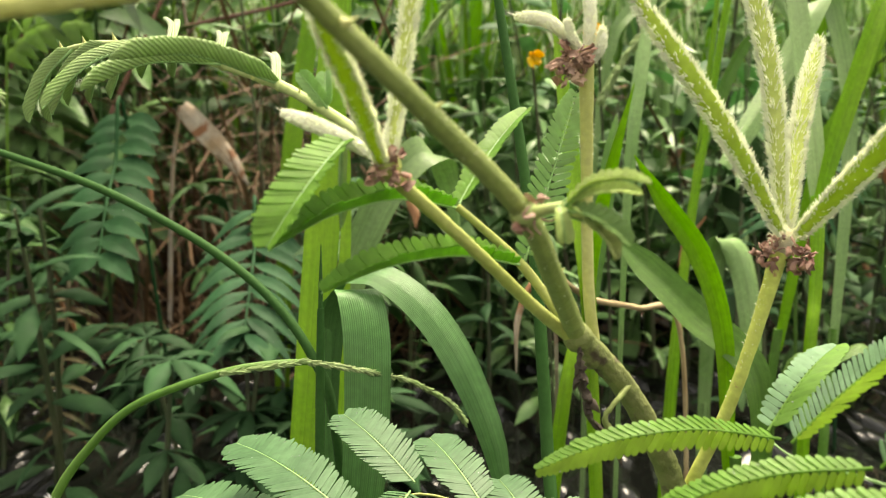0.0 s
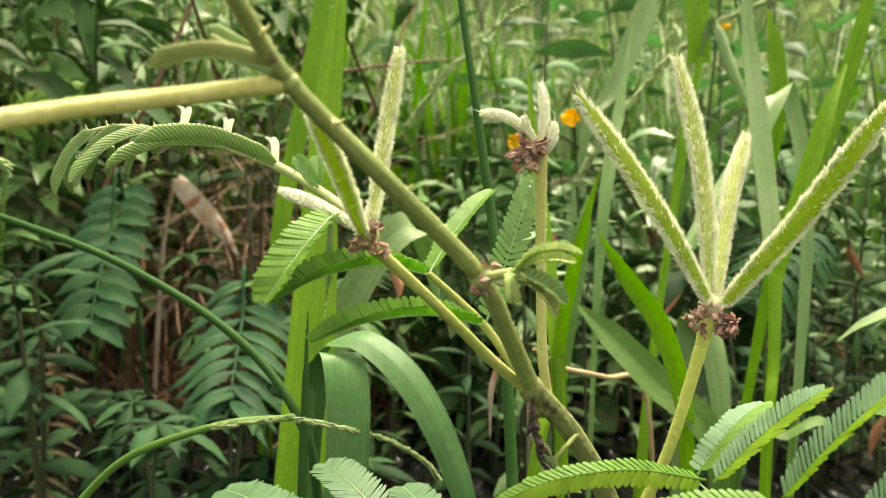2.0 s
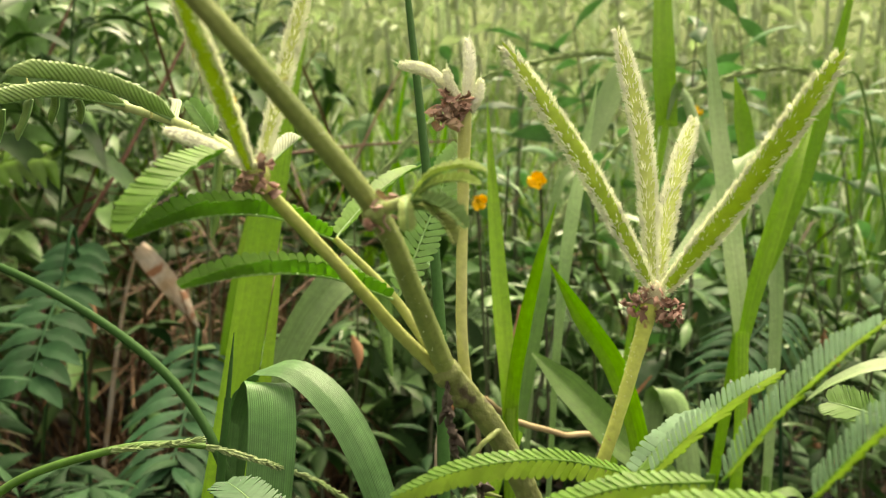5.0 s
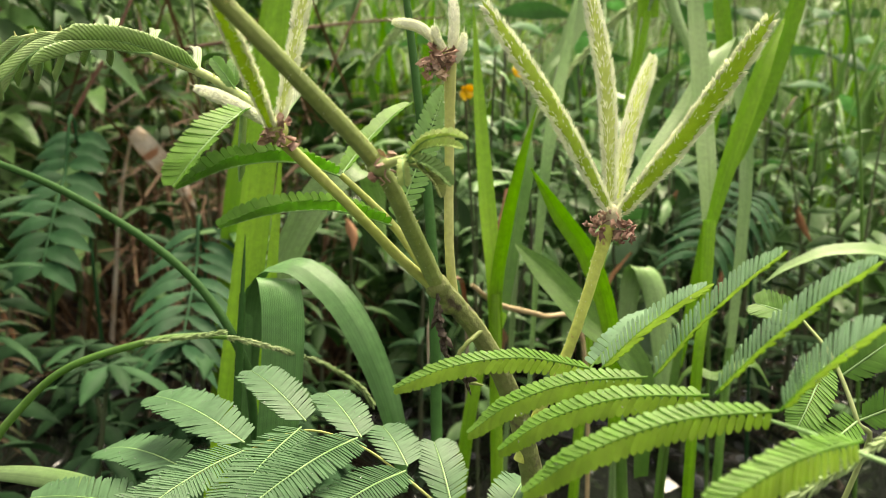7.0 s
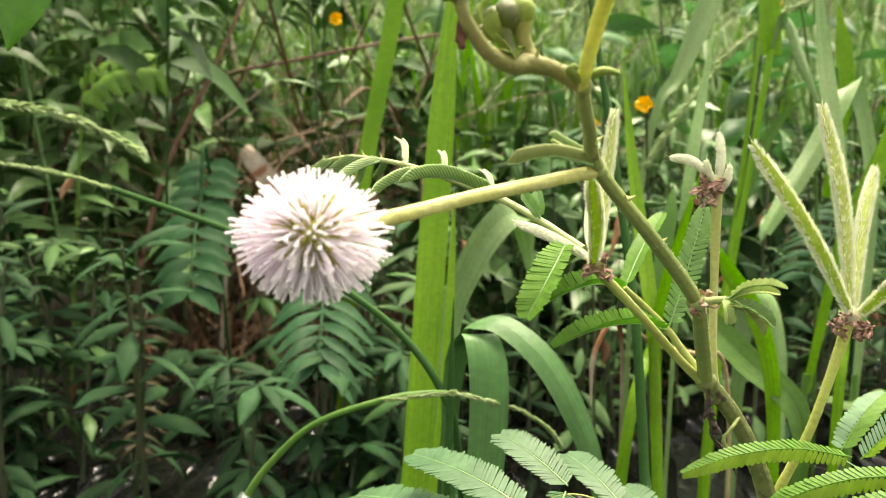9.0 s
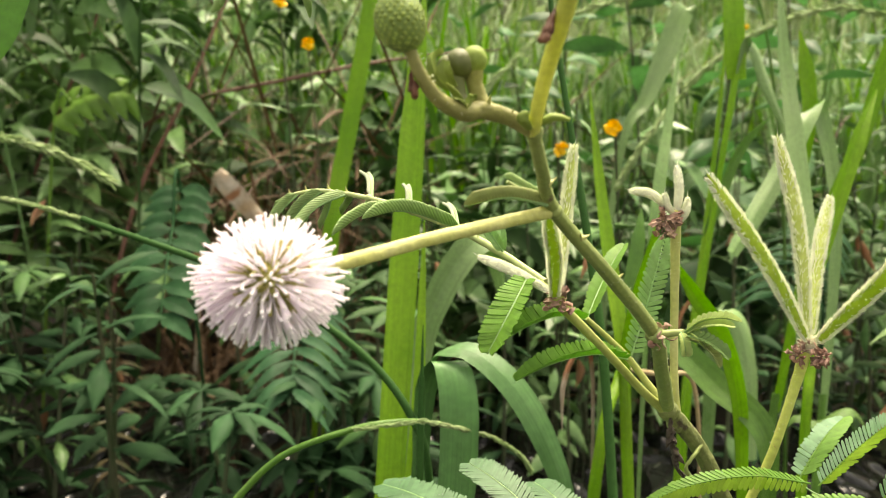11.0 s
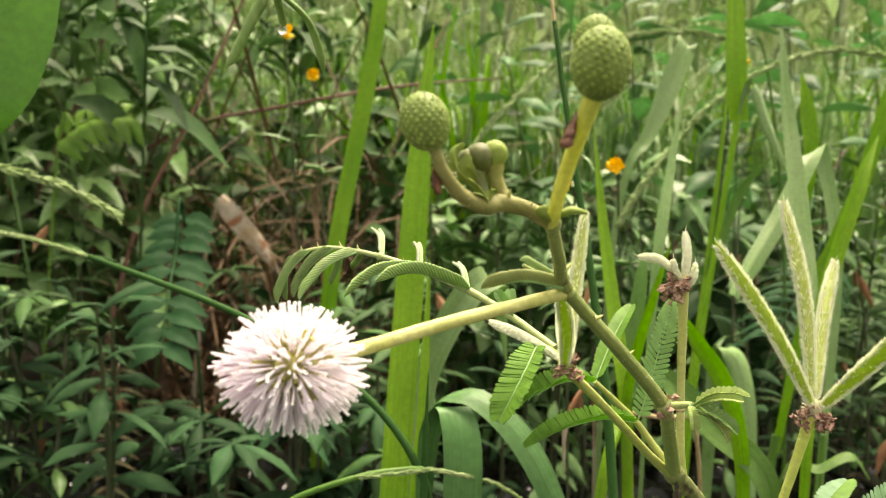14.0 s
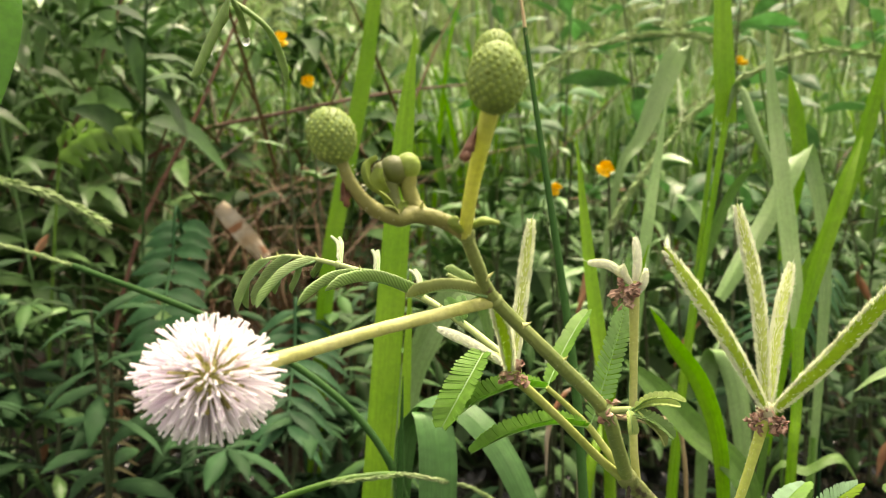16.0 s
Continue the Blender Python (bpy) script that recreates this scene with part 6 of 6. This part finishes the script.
# ---- the one broad blade far behind, dead leaf, twigs, yellow flowers ----
def build_middle():
    grass_plant("broad green grass blade standing behind the dead leaf",
                [([root_at(-11.2, 58), (-10.6, 59.5, 14), (-10.06, 60.5, 22), (-9.09, 62.2, 28.7), (-7.9, 63.9, 36.5), (-7.3, 65.6, 43.5), (-6.9, 67, 49)], [0.8, 1.1, 1.25, 1.3, 1.25, 1.0, 0.3], (1, 0.1, 0), 0.2, BLADE)])
    g = Geo()
    blade(g, [(-23.7, 82.8, 24.4), (-22.6, 82.5, 23.4), (-20.8, 82.0, 21.6), (-18.9, 81.2, 19.6), (-17.2, 80.4, 17.6)], [1.5, 1.9, 2.0, 1.4, 0.1], (0.8, 0, 0.9), 20, 0.12, 0.03, 0, 0.15)
    t = thing("dead_leaf", "brown and grey withered leaf hanging on a dry stalk", "leaf", (-27, 86, 0))
    under(part("blade", g, DEAD, None), t)
    g = Geo()
    tube(g, [(-23.7, 82.8, 24.4), (-25.5, 85, 17), (-27, 86, -2)], [0.15, 0.2, 0.25], 14, 6)
    under(part("stalk", g, DEAD, None), t)
    for pts, r, lab in (([(-46, 104, -1), (-42, 104, 22), (-34, 105, 31), (-20, 106, 35), (-6, 108, 38), (6, 110, 39.5)], [0.4, 0.3, 0.25, 0.2, 0.1], "dark bare twig slanting through the herbs"),
                        ([(-38, 88, 0), (-34, 90, 20), (-28, 92, 34), (-22, 95, 50), (-18, 97, 60)], [0.3, 0.25, 0.2, 0.15, 0.1], "red-brown leaning herb stem"),
                        ([(-52, 92, 0), (-46, 93, 22), (-40, 95, 38), (-35, 97, 54)], [0.28, 0.24, 0.2, 0.12], "red-brown leaning herb stem"),
                        ([(10.6, 36.2, -3), (10.2, 35.8, 10), (9.33, 35.0, 16.9), (7.4, 33.6, 17.8), (5.38, 32.1, 18.5), (4.2, 31.2, 19.4)], [0.1, 0.1, 0.1, 0.11, 0.12, 0.09], "thin pale dry stalk leaning in the grass")):
        g = Geo()
        tube(g, pts, r, 40, 7, 0, 0.12)
        tagged(new("dry_stalk" if "pale" in lab else "twig", g.mesh("twig", STRAW_PALE if "pale" in lab else TWIG)), lab, "twig")
    g = Geo()
    blade(g, [(4.6, 33.5, -3), (4.4, 33.5, 14), (4.0, 33.0, 19.0), (3.3, 32.4, 19.1), (2.7, 31.8, 17.8), (2.65, 31.5, 15.9)], [0.12, 0.14, 0.2, 0.22, 0.24, 0.05], (1, 0, 0), 24, 0.5, 0.04)
    tagged(new("dead_leaf", g.mesh("dead_leaf", DEAD)), "thin curled red-brown dead grass blade", "leaf")
    random.seed(91)
    for _ in range(26):
        y = random.uniform(56, 104)
        x = random.uniform(-0.55, 0.6) * y
        low = max(float(ground_height(np.array(x), np.array(y))), 0)
        p = V(x, y, low + random.uniform(2, 24))
        d = unit(V(random.uniform(-0.6, 0.6), random.uniform(-0.4, 0.2), -1))
        L = random.uniform(2.0, 4.5)
        g = Geo()
        blade(g, [p, p + d * L * 0.5 + V(random.uniform(-0.4, 0.4), 0, 0), p + d * L], [0.15, random.uniform(0.4, 0.9), 0.5, 0.05], (1, random.uniform(-0.6, 0.6), 0.2), 9, 0.5, 0.03, 0, 0.2)
        t = thing("dead_leaf", "small curled rust-brown dead leaf on a thin stalk", "leaf", (x, y, low), "dead leaves among the herbs")
        under(part("blade", g, RUST, None), t)
        g = Geo()
        tube(g, [p, p + V(0.5, 0.6, -0.35 * (p[2] - low)), (p[0] + 0.3, p[1] + 0.8, low - 0.6)], [0.03, 0.035, 0.04], 10, 5)
        under(part("stalk", g, HERB_STEM, None, "thin dark green stalk"), t)
    random.seed(3)
    for x, y, z, r in ((8.47, 50.7, 28.9, 0.75), (4.9, 51.0, 27.85, 0.6), (-15.08, 65.5, 38.4, 0.8), (-12.99, 67.2, 35.4, 0.7), (27.0, 83.5, 39.5, 0.8), (-33, 110, 55, 0.9)):
        r *= 1.05
        t = thing("yellow_flower", "small yellow five-petalled flower on a thin green stem", "flower", (x, y + 2, 0), "yellow flowers")
        g = Geo()
        tube(g, [root_at(x + 2.5, y + 3), (x + 1.5, y + 2.5, z * 0.5), (x + 0.3, y + 1, z - 2), (x, y + 0.2, z)], [0.12, 0.1, 0.08, 0.1], 16, 6)
        under(part("stem", g, HERB_STEM, None), t)
        f = unit(V(random.uniform(-0.9, 0.9), -0.6, random.uniform(-0.4, 0.9)))
        a = unit(np.cross(f, V(0, 0, 1)))
        b = np.cross(a, f)
        for k in range(5):
            w = k * 1.2566 + random.uniform(-0.15, 0.15)
            o = math.cos(w) * a + math.sin(w) * b
            g = Geo()
            blade(g, [V(x, y, z), V(x, y, z) + o * r * 0.42 + f * 0.3 * r, V(x, y, z) + o * r * random.uniform(0.55, 0.8) + f * r * random.uniform(0.6, 0.95)], [0.25 * r, 0.75 * r, 0.85 * r, 0.35 * r], np.cross(f, o), 7, 0.2, 0.03)
            under(part("petal", g, YELLOW, None), t)
        g = Geo()
        ball(g, V(x, y, z) + f * 0.05, 0.16 * r / 0.7)
        under(part("flower_centre", g, YELLOW, None), t)
        for k in range(3):
            g = Geo()
            w = random.uniform(0, 6)
            q = V(x + 1.0, y + 1.8, z * 0.78)
            o = V(math.cos(w), math.sin(w), 0.35)
            blade(g, [q, q + o * 1.6, q + o * 3.2 - V(0, 0, 0.5)], [0.2, 1.0, 0.9, 0.05], (-o[1], o[0], 0), 8, 0.25, 0.03, cols=(-1, 0, 1))
            under(part("leaf", g, HERB_LIGHT, None), t)


build_middle()


# ---- litter on the bank, far grass and far thicket ----
def build_far():
    random.seed(8), np.random.seed(8)
    g = Geo()
    for k in range(1300):
        y = random.uniform(86, 118) if k % 2 else random.uniform(88, 170)
        x = random.uniform(-36, -4) if k % 2 else random.uniform(-0.75, 0.6) * y
        z = max(float(ground_height(np.array(x), np.array(y))), -0.3)
        a, L = random.uniform(0, 6.28), random.uniform(6, 22)
        rise = abs(random.gauss(0.2, 0.7)) if k % 2 else abs(random.gauss(0, 0.5))
        o = V(math.cos(a), math.sin(a), rise)
        p = V(x, y, z - 0.2 + (random.uniform(0, 30) if k % 3 == 1 else 0))
        blade(g, [p, p + o * L * 0.5 + V(0, 0, 0.8), p + o * L * 0.9], [0.25, 0.4, 0.3, 0.05], (-o[1], o[0], 0.3), 5, 0.2, 0.03, cols=(-1, 0, 1))
    tagged(new("dead_grass_litter", g.mesh("litter", STRAW)), "tangled brown dead grass and stalks on the bank", "litter", kind="stuff")
    for name, low, high, count, near, mats, label in (
            ("bank_foliage", -0.75, 0.12, 240, 84, [HERB, HERB_LIGHT], "dense dark green herb foliage covering the bank"),
            ("bank_foliage", 0.0, 0.75, 130, 88, [HERB, HERB_LIGHT], "green herb foliage among the grass")):
        g = Geo()
        for _ in range(count):
            y = near + (200 - near) * random.random() ** 1.3
            x = random.uniform(low, high) * y
            if -30 < x < -9 and y < 108:
                continue
            z = max(float(ground_height(np.array(x), np.array(y))), -1)
            h = (random.uniform(32, 62) if x < -0.27 * y else random.uniform(20, 52) if x < -10 else random.uniform(10, 24)) + 0.06 * y
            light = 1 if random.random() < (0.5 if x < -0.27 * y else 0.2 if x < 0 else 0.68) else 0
            lean = V(random.uniform(-0.25, 0.25), random.uniform(-0.25, 0.1), 1)
            tube(g, [V(x, y, z - 1), V(x, y, z) + lean * h * 0.5, V(x, y, z) + lean * h], [0.2, 0.16, 0.08], 5, 4, light)
            for k in range(int(h * 0.5)):
                w = random.uniform(0.15, 1)
                b = V(x, y, z) + lean * h * w
                d = unit(V(*np.random.normal(0, 1, 3)) * V(1, 1, 0.55))
                L = random.uniform(4.5, 10.5) * (1.1 - 0.4 * w)
                q = unit(np.cross(d, V(*np.random.normal(0, 0.5, 3)) + V(0, -0.3, 1)))
                blade(g, [b, b + d * L * 0.5 + V(0, 0, 0.15 * L), b + d * L - V(0, 0, 0.08 * L)], [0.2, L * 0.26, L * 0.3, L * 0.2, 0.04], q, 6, 0.25, 0.03, light, cols=(-1, 0, 1))
        tagged(new(name, g.mesh(name, mats)), label, "foliage", kind="stuff")
    g = Geo()
    for _ in range(7600):
        y = 135 + 425 * random.random() ** 1.35
        x = random.uniform(-0.75, 0.75) * y
        z = float(ground_height(np.array(x), np.array(y)))
        a, h = random.uniform(0, 6.28), random.uniform(24, 60)
        o = V(math.cos(a), math.sin(a), 0)
        w = random.uniform(0.35, 1.0) * (0.6 + y / 500)
        p = V(x, y, z - 1)
        l = random.uniform(0.05, 0.5) * h
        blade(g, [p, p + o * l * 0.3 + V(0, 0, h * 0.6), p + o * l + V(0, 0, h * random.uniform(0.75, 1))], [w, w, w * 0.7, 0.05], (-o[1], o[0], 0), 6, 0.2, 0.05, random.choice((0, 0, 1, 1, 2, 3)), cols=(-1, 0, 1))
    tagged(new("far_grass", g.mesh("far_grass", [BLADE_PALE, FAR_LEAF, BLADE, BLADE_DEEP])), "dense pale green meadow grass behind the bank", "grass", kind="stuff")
    g = Geo()
    for _ in range(9000):
        y = random.uniform(360, 700)
        x = random.uniform(-0.8, 0.8) * y
        top = 60 + 50 * math.sin(x / 90) + 40 * math.sin(x / 37 + 2)
        z0 = float(ground_height(np.array(x), np.array(y)))
        z = z0 + random.random() ** 0.8 * (top + 60)
        d = unit(V(*np.random.normal(0, 1, 3)))
        s = unit(np.cross(d, V(0.2, 0.3, 0.9)))
        L = random.uniform(5, 14)
        p = V(x, y, z)
        blade(g, [p, p + d * L * 0.5 + V(0, 0, 1), p + d * L], [0.5, L * 0.42, L * 0.35, 0.1], s, 5, 0.2, 0.1, 0, cols=(-1, 0, 1))
    for _ in range(160):
        y = random.uniform(440, 600)
        x = random.uniform(-0.8, 0.8) * y
        z0 = float(ground_height(np.array(x), np.array(y)))
        tube(g, [(x, y, z0 - 2), (x + random.uniform(-15, 15), y, z0 + 80), (x + random.uniform(-40, 40), y, z0 + 190)], [1.5, 1.1, 0.4], 8, 5, 0)
    tagged(new("far_thicket", g.mesh("far_thicket", [FAR_LEAF, HERB_STEM])), "distant thicket closing the meadow, its washed-out brightness painted into the green", "bushes", kind="stuff")


build_far()


# ---- dew on the feathers, and a seed spike close by ----
def build_dew():
    g = Geo()
    for at, r in DROPS:
        ball(g, at, r, 0, 5, 7)
    tagged(new("dew_drops", g.mesh("dew_drops", DEW)), "clear beads of dew on the mimosa feathers", "dew", kind="stuff")


def build_near_spike():
    t = thing("seeding_grass", "pale green grass seed spike leaning in close by", "grass", (12.5, 10.5, 0))
    g = Geo()
    tube(g, [root_at(12.5, 10.5), (12.3, 10.2, 10), (11.2, 9.5, 20), (9.22, 8.73, 21.81)], [0.16, 0.14, 0.11, 0.09], 30, 8)
    under(part("stem", g, BLADE_DEEP, None), t)
    spike_part([(9.22, 8.73, 21.81), (7.89, 8.28, 21.15), (7.08, 8.05, 20.75), (6.34, 7.82, 20.35), (5.6, 7.7, 19.8)], t, 0.085)


build_near_spike()
build_dew()
